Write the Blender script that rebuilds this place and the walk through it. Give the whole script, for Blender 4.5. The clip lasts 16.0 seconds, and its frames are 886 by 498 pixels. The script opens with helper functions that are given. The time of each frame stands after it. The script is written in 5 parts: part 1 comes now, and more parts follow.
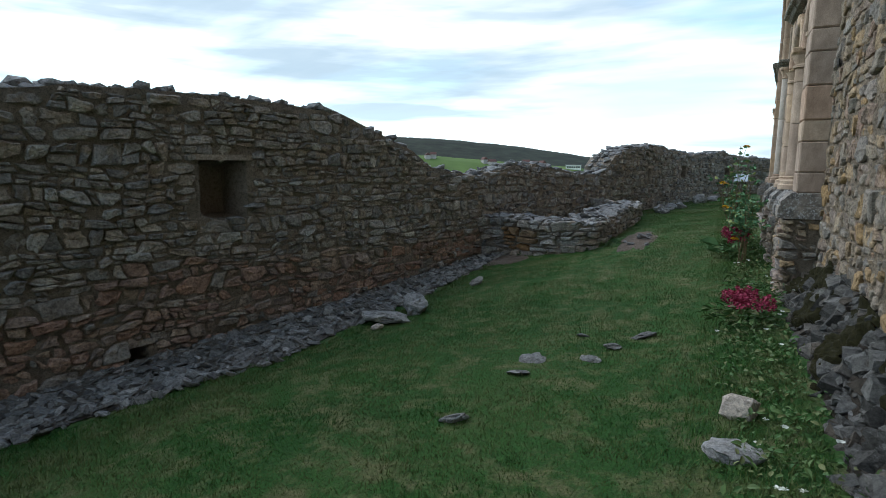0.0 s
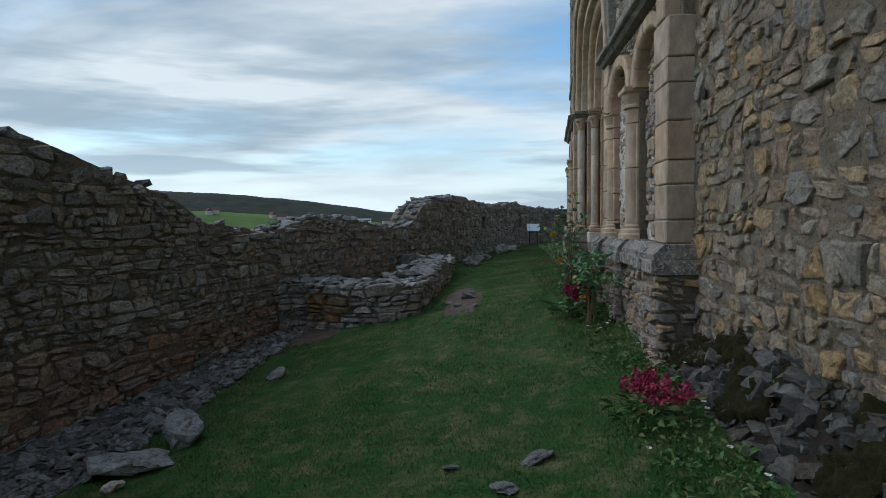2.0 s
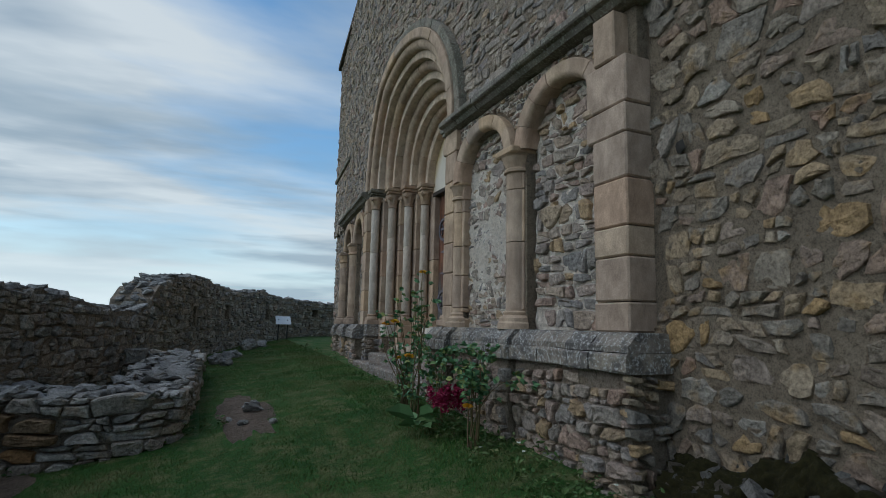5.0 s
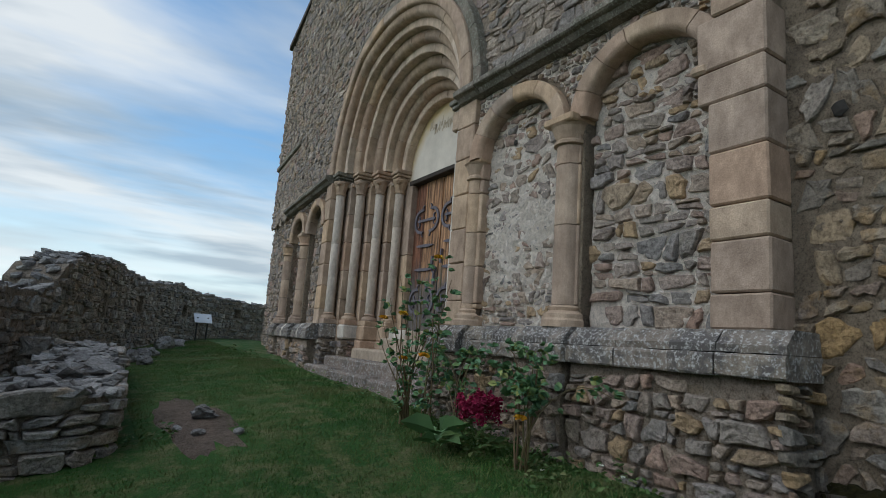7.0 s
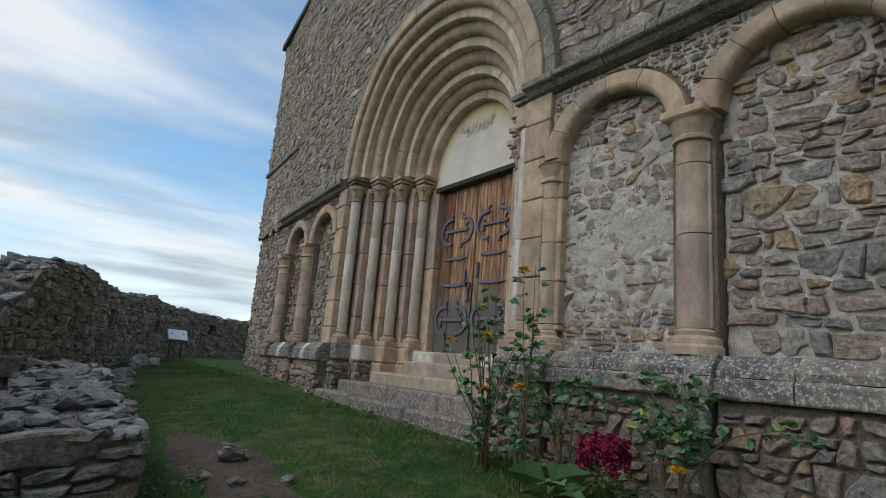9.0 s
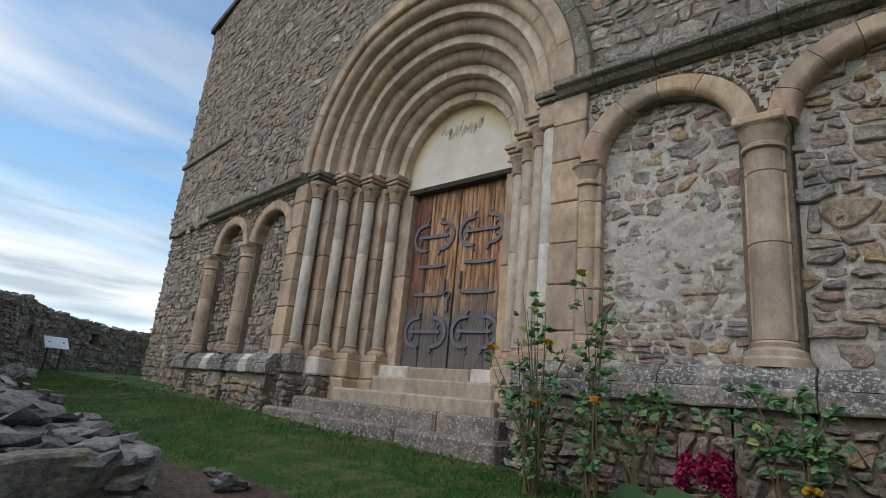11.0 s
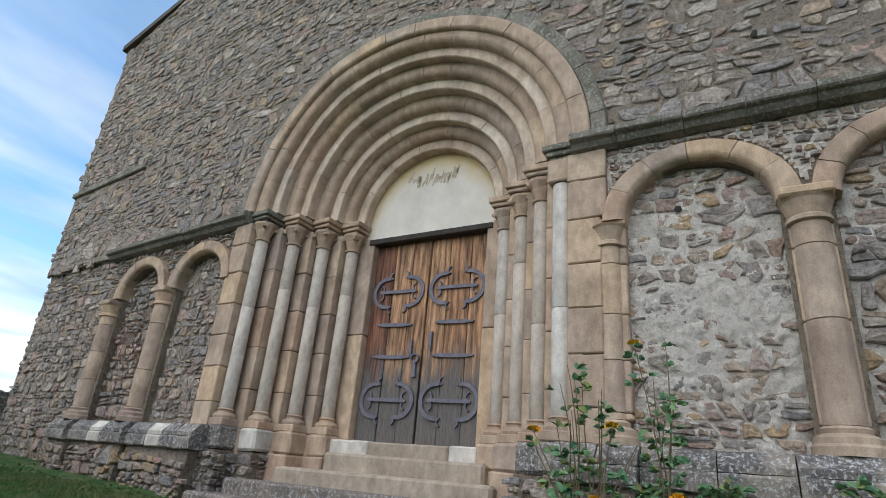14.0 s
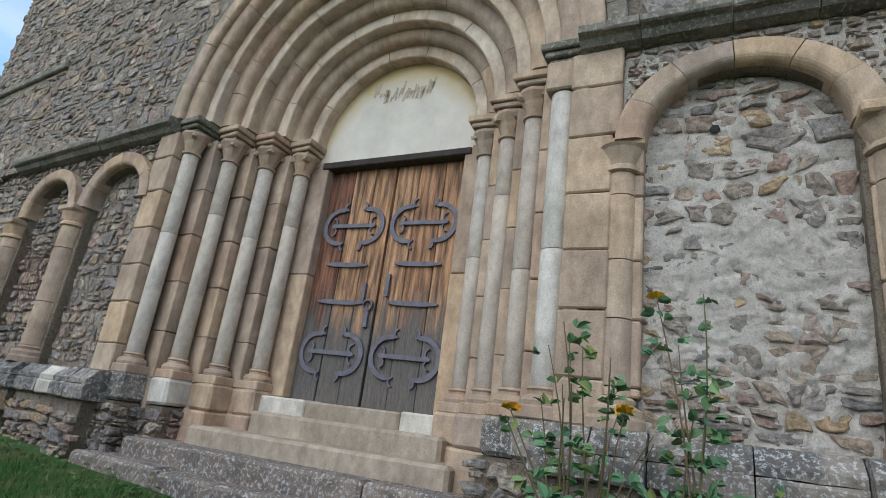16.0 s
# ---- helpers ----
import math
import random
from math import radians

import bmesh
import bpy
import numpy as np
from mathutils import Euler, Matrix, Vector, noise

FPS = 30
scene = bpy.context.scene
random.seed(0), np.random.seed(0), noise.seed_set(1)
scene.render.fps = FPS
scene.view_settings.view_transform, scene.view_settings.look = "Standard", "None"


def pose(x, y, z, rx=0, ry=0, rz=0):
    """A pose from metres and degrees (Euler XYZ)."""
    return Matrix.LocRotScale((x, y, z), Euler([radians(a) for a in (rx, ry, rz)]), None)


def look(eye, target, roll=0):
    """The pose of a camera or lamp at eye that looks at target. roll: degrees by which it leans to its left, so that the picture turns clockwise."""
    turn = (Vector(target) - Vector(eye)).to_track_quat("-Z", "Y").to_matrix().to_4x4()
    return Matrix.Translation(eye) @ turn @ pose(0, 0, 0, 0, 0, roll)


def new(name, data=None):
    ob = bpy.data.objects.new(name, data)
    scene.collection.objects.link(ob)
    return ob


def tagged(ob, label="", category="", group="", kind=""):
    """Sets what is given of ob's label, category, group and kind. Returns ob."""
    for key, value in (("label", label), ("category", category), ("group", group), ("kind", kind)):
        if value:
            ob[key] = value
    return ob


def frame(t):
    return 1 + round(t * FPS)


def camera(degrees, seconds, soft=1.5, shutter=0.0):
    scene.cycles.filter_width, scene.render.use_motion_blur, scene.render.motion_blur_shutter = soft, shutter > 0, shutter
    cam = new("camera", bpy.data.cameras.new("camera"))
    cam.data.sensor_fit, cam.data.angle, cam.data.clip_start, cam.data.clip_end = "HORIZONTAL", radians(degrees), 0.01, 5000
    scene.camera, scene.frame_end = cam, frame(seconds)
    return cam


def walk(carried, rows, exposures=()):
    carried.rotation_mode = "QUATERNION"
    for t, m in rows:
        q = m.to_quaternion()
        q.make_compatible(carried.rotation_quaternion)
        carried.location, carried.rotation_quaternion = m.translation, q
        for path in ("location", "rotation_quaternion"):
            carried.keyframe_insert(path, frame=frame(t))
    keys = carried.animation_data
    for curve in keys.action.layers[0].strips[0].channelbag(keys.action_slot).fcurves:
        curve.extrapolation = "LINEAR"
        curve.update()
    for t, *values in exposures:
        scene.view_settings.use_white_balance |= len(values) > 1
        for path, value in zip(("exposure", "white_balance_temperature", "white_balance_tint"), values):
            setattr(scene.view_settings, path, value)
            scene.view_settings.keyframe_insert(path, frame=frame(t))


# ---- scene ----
cam = camera(76.6, 16.0, 0.75)
PATH = [
    (0, (-0.753, -7.884, 1.669), (-1.638, -6.112, 1.393), 0.7),
    (0.5, (-0.994, -7.374, 1.656), (-1.693, -5.518, 1.394), -0.1),
    (1, (-1.195, -6.796, 1.619), (-1.768, -4.893, 1.396), -1.5),
    (1.5, (-1.424, -6.271, 1.638), (-1.85, -4.323, 1.484), -1.3),
    (2, (-1.687, -5.872, 1.677), (-1.884, -3.883, 1.591), -0.6),
    (2.5, (-1.919, -5.419, 1.605), (-1.872, -3.42, 1.669), 0.3),
    (3, (-2.17, -5.032, 1.622), (-1.859, -3.062, 1.773), 0.7),
    (3.5, (-2.402, -4.684, 1.642), (-1.882, -2.765, 1.864), 1.2),
    (4, (-2.578, -4.261, 1.599), (-1.969, -2.373, 1.852), 1.1),
    (4.5, (-2.757, -3.876, 1.552), (-2.078, -2.016, 1.834), 1.6),
    (4.7, (-2.876, -3.697, 1.531), (-2.153, -1.852, 1.809), 1.4),
    (6.8, (-3.537, -1.998, 1.217), (-2.531, -0.298, 1.534), 3.8),
    (7, (-3.587, -1.842, 1.229), (-2.541, -0.171, 1.565), 4.1),
    (7.5, (-3.711, -1.471, 1.211), (-2.641, 0.177, 1.583), 5.1),
    (8, (-3.807, -1.068, 1.198), (-2.724, 0.574, 1.558), 4.2),
    (8.5, (-3.914, -0.71, 1.2), (-2.796, 0.909, 1.559), 3.8),
    (9, (-4.031, -0.422, 1.222), (-2.883, 1.163, 1.632), 4.7),
    (9.5, (-4.222, -0.113, 1.191), (-3.027, 1.426, 1.644), 4.5),
    (9.7, (-4.287, 0.024, 1.17), (-3.077, 1.549, 1.626), 4.5),
    (11.8, (-4.675, 1.526, 0.956), (-3.14, 2.663, 1.548), 5.2),
    (12, (-4.635, 1.63, 0.98), (-3.084, 2.737, 1.588), 4.9),
    (12.5, (-4.659, 1.863, 1.033), (-3.074, 2.901, 1.674), 5.0),
    (13, (-4.707, 2.056, 1.096), (-3.115, 3.061, 1.772), 4.5),
    (13.5, (-4.704, 2.15, 1.149), (-3.12, 3.153, 1.846), 4.7),
    (14, (-4.708, 2.356, 1.131), (-3.118, 3.314, 1.875), 5.1),
    (14.5, (-4.569, 2.522, 1.152), (-2.936, 3.413, 1.887), 4.9),
    (15, (-4.267, 2.594, 1.205), (-2.606, 3.452, 1.915), 4.9),
    (15.5, (-3.985, 2.718, 1.258), (-2.324, 3.578, 1.965), 4.9),
    (16, (-3.573, 2.879, 1.344), (-1.885, 3.767, 1.946), 7.5),
]
walk(cam, [(t, look(eye, target, roll)) for t, eye, target, roll in PATH], [(0.0, -0.1, 6200, 7), (1.0, -0.43, 6150, 7), (2.0, -0.75, 6100, 7), (3.5, -1.08, 5950, 6), (4.5, -1.02, 6000, 6), (7.0, -0.70, 6350, 9), (9.0, -0.6, 6450, 10), (12.0, -0.3, 6550, 12), (13.0, -0.15, 6450, 12), (16.0, -0.04, 6150, 9)])

# ---- light ----
SUN_AZ, SUN_EL = -1.35, 0.75      # radians: the sun's bearing from +y and its height
world = bpy.data.worlds.new("world")
scene.world = world
world.use_nodes = True


def link_nodes(tree, a, out, b, inp):
    tree.links.new(a.outputs[out], b.inputs[inp])


def make_sky():
    tree = world.node_tree
    tree.nodes.clear()
    N = tree.nodes.new
    out, bg = N("ShaderNodeOutputWorld"), N("ShaderNodeBackground")
    sky = N("ShaderNodeTexSky")
    sky.sky_type, sky.sun_disc = "NISHITA", False
    sky.sun_elevation, sky.sun_rotation = SUN_EL, SUN_AZ
    sky.air_density, sky.dust_density, sky.ozone_density = 1.0, 1.2, 1.6
    bright = N("ShaderNodeVectorMath"); bright.operation = "MULTIPLY"; bright.inputs[1].default_value = (0.235, 0.295, 0.305)
    link_nodes(tree, sky, "Color", bright, 0)
    co, sep = N("ShaderNodeTexCoord"), N("ShaderNodeSeparateXYZ")
    link_nodes(tree, co, "Generated", sep, 0)
    # a flat cloud layer, seen in perspective
    lift = N("ShaderNodeMath"); lift.operation = "ADD"; lift.inputs[1].default_value = 0.16
    link_nodes(tree, sep, "Z", lift, 0)
    high = N("ShaderNodeMath"); high.operation = "MAXIMUM"; high.inputs[1].default_value = 0.05
    link_nodes(tree, lift, 0, high, 0)
    flat = N("ShaderNodeCombineXYZ")
    for k in ("X", "Y"):
        div = N("ShaderNodeMath"); div.operation = "DIVIDE"
        link_nodes(tree, sep, k, div, 0)
        link_nodes(tree, high, 0, div, 1)
        link_nodes(tree, div, 0, flat, k)
    turn = N("ShaderNodeMapping")
    turn.inputs["Rotation"].default_value = (0, 0, 0.35)
    turn.inputs["Scale"].default_value = (0.42, 0.95, 1.0)
    turn.inputs["Location"].default_value = (2.3, 0.9, 0.15)
    link_nodes(tree, flat, 0, turn, 0)
    n1 = N("ShaderNodeTexNoise"); n1.inputs["Scale"].default_value = 1.25; n1.inputs["Detail"].default_value = 6; n1.inputs["Roughness"].default_value = 0.52; n1.inputs["Distortion"].default_value = 0.15
    link_nodes(tree, turn, 0, n1, "Vector")
    cover = N("ShaderNodeValToRGB")
    cover.color_ramp.elements[0].position, cover.color_ramp.elements[1].position = 0.36, 0.56
    link_nodes(tree, n1, "Fac", cover, 0)
    n2 = N("ShaderNodeTexNoise"); n2.inputs["Scale"].default_value = 1.9; n2.inputs["Detail"].default_value = 5
    link_nodes(tree, turn, 0, n2, "Vector")
    shade = N("ShaderNodeValToRGB")
    shade.color_ramp.elements[0].position, shade.color_ramp.elements[0].color = 0.38, (0.46, 0.60, 0.74, 1)
    shade.color_ramp.elements[1].position, shade.color_ramp.elements[1].color = 0.60, (1.34, 1.38, 1.38, 1)
    link_nodes(tree, n2, "Fac", shade, 0)
    clouds = N("ShaderNodeMix"); clouds.data_type = "RGBA"
    thick = N("ShaderNodeMath"); thick.operation = "MULTIPLY"; thick.inputs[1].default_value = 0.9
    link_nodes(tree, cover, "Color", thick, 0)
    tree.links.new(thick.outputs[0], clouds.inputs["Factor"])
    tree.links.new(bright.outputs[0], clouds.inputs[6])
    tree.links.new(shade.outputs["Color"], clouds.inputs[7])
    # thin flat stratus bands over the brighter distance
    lay_map = N("ShaderNodeMapping")
    lay_map.inputs["Scale"].default_value = (1.5, 1.5, 13.0)
    lay_map.inputs["Location"].default_value = (0.7, 3.1, 0.55)
    link_nodes(tree, co, "Generated", lay_map, 0)
    n3 = N("ShaderNodeTexNoise"); n3.inputs["Scale"].default_value = 1.5; n3.inputs["Detail"].default_value = 5; n3.inputs["Roughness"].default_value = 0.5
    link_nodes(tree, lay_map, 0, n3, "Vector")
    band = N("ShaderNodeValToRGB")
    band.color_ramp.elements[0].position, band.color_ramp.elements[1].position = 0.53, 0.64
    band.color_ramp.elements[1].color = (0.75, 0.75, 0.75, 1)
    link_nodes(tree, n3, "Fac", band, 0)
    low = N("ShaderNodeMapRange"); low.inputs["From Min"].default_value, low.inputs["From Max"].default_value = 0.22, 0.42
    low.inputs["To Min"].default_value, low.inputs["To Max"].default_value = 1.0, 0.0
    link_nodes(tree, sep, "Z", low, "Value")
    both = N("ShaderNodeMath"); both.operation = "MULTIPLY"
    link_nodes(tree, band, "Color", both, 0)
    link_nodes(tree, low, 0, both, 1)
    # bright veil low over the horizon
    veil = N("ShaderNodeMapRange"); veil.inputs["From Min"].default_value, veil.inputs["From Max"].default_value = 0.02, 0.20
    veil.inputs["To Min"].default_value, veil.inputs["To Max"].default_value = 0.9, 0.0
    link_nodes(tree, sep, "Z", veil, "Value")
    glow = N("ShaderNodeMix"); glow.data_type = "RGBA"
    tree.links.new(veil.outputs[0], glow.inputs["Factor"])
    tree.links.new(clouds.outputs[2], glow.inputs[6])
    glow.inputs[7].default_value = (1.50, 1.66, 1.70, 1)
    strata = N("ShaderNodeMix"); strata.data_type = "RGBA"
    tree.links.new(both.outputs[0], strata.inputs["Factor"])
    tree.links.new(glow.outputs[2], strata.inputs[6])
    strata.inputs[7].default_value = (0.60, 0.76, 0.90, 1)
    tree.links.new(strata.outputs[2], bg.inputs["Color"])
    bg.inputs["Strength"].default_value = 1.0
    link_nodes(tree, bg, 0, out, 0)


make_sky()
sun = new("sun", bpy.data.lights.new("sun", "SUN"))
sun.data.energy, sun.data.angle, sun.data.color = 1.7, radians(70), (1.0, 0.92, 0.85)
sd = Vector((math.sin(SUN_AZ) * math.cos(SUN_EL), math.cos(SUN_AZ) * math.cos(SUN_EL), math.sin(SUN_EL)))
sun.matrix_world = look(sd * 50, (0, 0, 0))

# ---- materials ----


class Mat:
    """A node material under construction."""

    def __init__(self, name, rough=0.9, metal=0.0):
        self.m = bpy.data.materials.new(name)
        self.m.use_nodes = True
        self.t = self.m.node_tree
        self.b = self.t.nodes["Principled BSDF"]
        self.b.inputs["Roughness"].default_value, self.b.inputs["Metallic"].default_value = rough, metal
        self.b.inputs["Specular IOR Level"].default_value = 0.25
        self.co = self.t.nodes.new("ShaderNodeTexCoord").outputs["Object"]

    def noise(self, scale, detail=5, rough=0.6, stretch=None):
        n = self.t.nodes.new("ShaderNodeTexNoise")
        n.inputs["Scale"].default_value, n.inputs["Detail"].default_value, n.inputs["Roughness"].default_value = scale, detail, rough
        src = self.co
        if stretch:
            mp = self.t.nodes.new("ShaderNodeMapping")
            mp.inputs["Scale"].default_value = stretch
            self.t.links.new(self.co, mp.inputs[0])
            src = mp.outputs[0]
        self.t.links.new(src, n.inputs["Vector"])
        return n.outputs["Fac"]

    def ramp(self, fac, stops, smooth=True):
        r = self.t.nodes.new("ShaderNodeValToRGB")
        e = r.color_ramp.elements
        while len(e) < len(stops):
            e.new(0.5)
        for k, (p, c) in enumerate(stops):
            e[k].position, e[k].color = p, (*c, 1) if len(c) == 3 else c
        r.color_ramp.interpolation = "LINEAR" if smooth else "CONSTANT"
        self.t.links.new(fac, r.inputs[0])
        return r.outputs[0]

    def mix(self, fac, a, b, mode="MIX"):
        n = self.t.nodes.new("ShaderNodeMix")
        n.data_type, n.blend_type = "RGBA", mode
        for v, s in ((fac, 0), (a, 6), (b, 7)):
            if isinstance(v, (int, float)):
                n.inputs[s].default_value = v
            elif isinstance(v, tuple):
                n.inputs[s].default_value = (*v, 1)
            else:
                self.t.links.new(v, n.inputs[s])
        return n.outputs[2]

    def single(self):
        """A number of its own for each loose piece or object."""
        g, o, a, f = (self.t.nodes.new(k) for k in ("ShaderNodeNewGeometry", "ShaderNodeObjectInfo", "ShaderNodeMath", "ShaderNodeMath"))
        self.t.links.new(g.outputs["Random Per Island"], a.inputs[0])
        self.t.links.new(o.outputs["Random"], a.inputs[1])
        f.operation = "FRACT"
        self.t.links.new(a.outputs[0], f.inputs[0])
        return f.outputs[0]

    def done(self, colour, bumps=(), rough=None):
        self.t.links.new(colour, self.b.inputs["Base Color"])
        if rough is not None:
            self.t.links.new(rough, self.b.inputs["Roughness"])
        last = None
        for height, strength, dist in bumps:
            n = self.t.nodes.new("ShaderNodeBump")
            n.inputs["Strength"].default_value, n.inputs["Distance"].default_value = strength, dist
            self.t.links.new(height, n.inputs["Height"])
            if last:
                self.t.links.new(last, n.inputs["Normal"])
            last = n.outputs[0]
        if last:
            self.t.links.new(last, self.b.inputs["Normal"])
        return self.m


def stone_material(name, palette, grain=0.6, lichen=None, rough=0.92, stain=None):
    m = Mat(name, rough)
    k = len(palette)
    own = m.single()
    base = m.ramp(own, [((n + 0.5) / k, c) for n, c in enumerate(palette)])
    blot = m.noise(5.5, 7, 0.68)
    fine = m.noise(30, 8, 0.78)
    layer = m.noise(16, 6, 0.7, (1, 1, 5.0))
    if stain:
        c = m.mix(m.ramp(m.noise(3.4, 6, 0.6), [(0.54, (0, 0, 0)), (0.66, (0.75, 0.75, 0.75))]), base, stain)
    else:
        c = base
    c = m.mix(grain, c, m.ramp(blot, [(0.34, (0.38, 0.37, 0.37)), (0.5, (0.95, 0.95, 0.95)), (0.66, (1.4, 1.38, 1.34))]), "MULTIPLY")
    c = m.mix(0.85, c, m.ramp(fine, [(0.37, (0.42, 0.41, 0.40)), (0.5, (1.0, 1.0, 1.0)), (0.63, (1.45, 1.45, 1.43))]), "MULTIPLY")
    if lichen:
        c = m.mix(m.ramp(m.noise(9, 7, 0.75), [(0.60, (0, 0, 0)), (0.68, (0.8, 0.8, 0.8))]), c, lichen)
    return m.done(c, [(blot, 0.8, 0.05), (layer, 0.45, 0.02), (fine, 1.0, 0.014)])


WALL_STONE = stone_material("wall_stone", [(0.25, 0.22, 0.185), (0.31, 0.255, 0.195), (0.24, 0.22, 0.20), (0.36, 0.27, 0.175), (0.28, 0.24, 0.19), (0.21, 0.19, 0.165), (0.36, 0.30, 0.23), (0.40, 0.265, 0.13), (0.27, 0.225, 0.18), (0.32, 0.215, 0.16), (0.34, 0.31, 0.27)], stain=(0.33, 0.22, 0.11))
UPPER_STONE = stone_material("upper_stone", [(0.277, 0.250, 0.230), (0.416, 0.340, 0.268), (0.307, 0.280, 0.262), (0.426, 0.320, 0.225), (0.257, 0.235, 0.225), (0.356, 0.295, 0.241), (0.495, 0.420, 0.353), (0.238, 0.220, 0.219), (0.396, 0.285, 0.235)])
YARD_STONE = stone_material("yard_stone", [(0.240, 0.228, 0.216), (0.324, 0.288, 0.252), (0.396, 0.372, 0.348), (0.264, 0.240, 0.222), (0.360, 0.294, 0.240), (0.444, 0.420, 0.384), (0.252, 0.240, 0.234)], stain=(0.312, 0.240, 0.174), lichen=(0.456, 0.444, 0.420))
PANEL_STONE = stone_material("panel_stone", [(0.333, 0.280, 0.239), (0.412, 0.320, 0.244), (0.294, 0.270, 0.249), (0.392, 0.270, 0.212), (0.353, 0.300, 0.265), (0.265, 0.250, 0.239), (0.431, 0.310, 0.191)], 0.5)
RED_STONE = stone_material("reddish_stone", [(0.324, 0.224, 0.179), (0.372, 0.236, 0.174), (0.312, 0.253, 0.218), (0.432, 0.328, 0.252), (0.336, 0.207, 0.157), (0.288, 0.230, 0.196)])
CAP_STONE = stone_material("cap_stone", [(0.22, 0.215, 0.21), (0.30, 0.295, 0.29), (0.17, 0.165, 0.165), (0.36, 0.35, 0.34), (0.25, 0.24, 0.235)], lichen=(0.46, 0.46, 0.44))
DARK_RUBBLE = stone_material("dark_rubble", [(0.075, 0.072, 0.066), (0.090, 0.086, 0.079), (0.143, 0.139, 0.131), (0.060, 0.056, 0.051), (0.180, 0.176, 0.169), (0.090, 0.075, 0.060)], lichen=(0.225, 0.225, 0.217))
HEAP_STONE = stone_material("heap_stone", [(0.17, 0.16, 0.15), (0.25, 0.24, 0.225), (0.12, 0.112, 0.105), (0.30, 0.285, 0.27)], lichen=(0.32, 0.32, 0.30))
PALE_STONE = stone_material("pale_stone", [(0.62, 0.56, 0.48), (0.55, 0.47, 0.40)], 0.3)


def mortar_material(name, pale, dark, pit_shade=0.85):
    m = Mat(name, 0.95)
    a, b, c = m.noise(2.2, 6, 0.65), m.noise(22, 8, 0.8), m.noise(75, 5, 0.8)
    col = m.mix(m.ramp(a, [(0.3, (0, 0, 0)), (0.7, (1, 1, 1))]), dark, pale)
    # shade of the pits put into the colour: low bump noise darkens it
    col = m.mix(pit_shade, col, m.ramp(b, [(0.36, (0.33, 0.31, 0.29)), (0.46, (0.95, 0.94, 0.93)), (0.64, (1.3, 1.29, 1.27))]), "MULTIPLY")
    col = m.mix(pit_shade * 0.8, col, m.ramp(c, [(0.38, (0.45, 0.43, 0.41)), (0.48, (1, 1, 1)), (0.62, (1.3, 1.3, 1.3))]), "MULTIPLY")
    return m.done(col, [(b, 1.0, 0.06), (c, 1.0, 0.02)])


MORTAR = mortar_material("old_mortar", (0.37, 0.30, 0.225), (0.26, 0.21, 0.16))
UPPER_MORTAR = mortar_material("upper_mortar", (0.451, 0.375, 0.305), (0.323, 0.265, 0.214))
PANEL_MORTAR = mortar_material("pale_panel_mortar", (0.90, 0.82, 0.735), (0.82, 0.725, 0.63), 0.5)
YARD_MORTAR = mortar_material("yard_mortar", (0.36, 0.305, 0.25), (0.25, 0.212, 0.175))


def ashlar_material(name, palette, weather=None):
    m = Mat(name, 0.88)
    k = len(palette)
    base = m.ramp(m.single(), [((n + 0.5) / k, c) for n, c in enumerate(palette)])
    a, b, c = m.noise(2.6, 5, 0.6), m.noise(11, 6, 0.65, (1, 1, 0.5)), m.noise(90, 4, 0.7)
    col = m.mix(0.5, base, m.ramp(a, [(0.36, (0.60, 0.56, 0.53)), (0.62, (1.25, 1.22, 1.18))]), "MULTIPLY")
    col = m.mix(0.42, col, m.ramp(b, [(0.36, (0.58, 0.55, 0.53)), (0.62, (1.25, 1.25, 1.25))]), "MULTIPLY")
    col = m.mix(0.5, col, m.ramp(c, [(0.3, (0.6, 0.58, 0.56)), (0.7, (1.25, 1.25, 1.25))]), "MULTIPLY")
    if weather:
        dark, light = weather
        col = m.mix(m.ramp(m.noise(3.1, 7, 0.72), [(0.44, (0, 0, 0)), (0.56, (0.85, 0.85, 0.85))]), col, dark)
        col = m.mix(m.ramp(m.noise(34, 8, 0.8), [(0.53, (0, 0, 0)), (0.57, (0.9, 0.9, 0.9))]), col, light)
    return m.done(col, [(a, 0.4, 0.03), (b, 0.5, 0.018), (c, 0.5, 0.006)])


ASHLAR = ashlar_material("sandstone", [(0.46, 0.345, 0.25), (0.49, 0.38, 0.285), (0.40, 0.30, 0.225), (0.475, 0.37, 0.28), (0.51, 0.37, 0.245), (0.41, 0.33, 0.27), (0.49, 0.345, 0.25), (0.39, 0.30, 0.235)])
SHAFT = ashlar_material("pale_shaft_stone", [(0.530, 0.461, 0.392), (0.500, 0.437, 0.371), (0.561, 0.507, 0.448)])
LIMEWASH = ashlar_material("limewashed_sandstone", [(0.56, 0.45, 0.35), (0.60, 0.50, 0.40), (0.52, 0.40, 0.30), (0.63, 0.54, 0.45)])
WHITE_SHAFT = ashlar_material("white_repair_stone", [(0.60, 0.565, 0.51), (0.56, 0.52, 0.46)])
PLINTH = ashlar_material("lichened_plinth_stone", [(0.27, 0.235, 0.20), (0.23, 0.205, 0.18), (0.31, 0.27, 0.22)], ((0.085, 0.08, 0.078), (0.50, 0.49, 0.47)))
CORNICE = ashlar_material("dark_cornice_stone", [(0.230, 0.203, 0.169), (0.270, 0.236, 0.196), (0.189, 0.169, 0.149)], ((0.115, 0.108, 0.081), (0.324, 0.317, 0.270)))
STEP = ashlar_material("step_stone", [(0.40, 0.335, 0.265), (0.36, 0.30, 0.235), (0.42, 0.35, 0.28)])
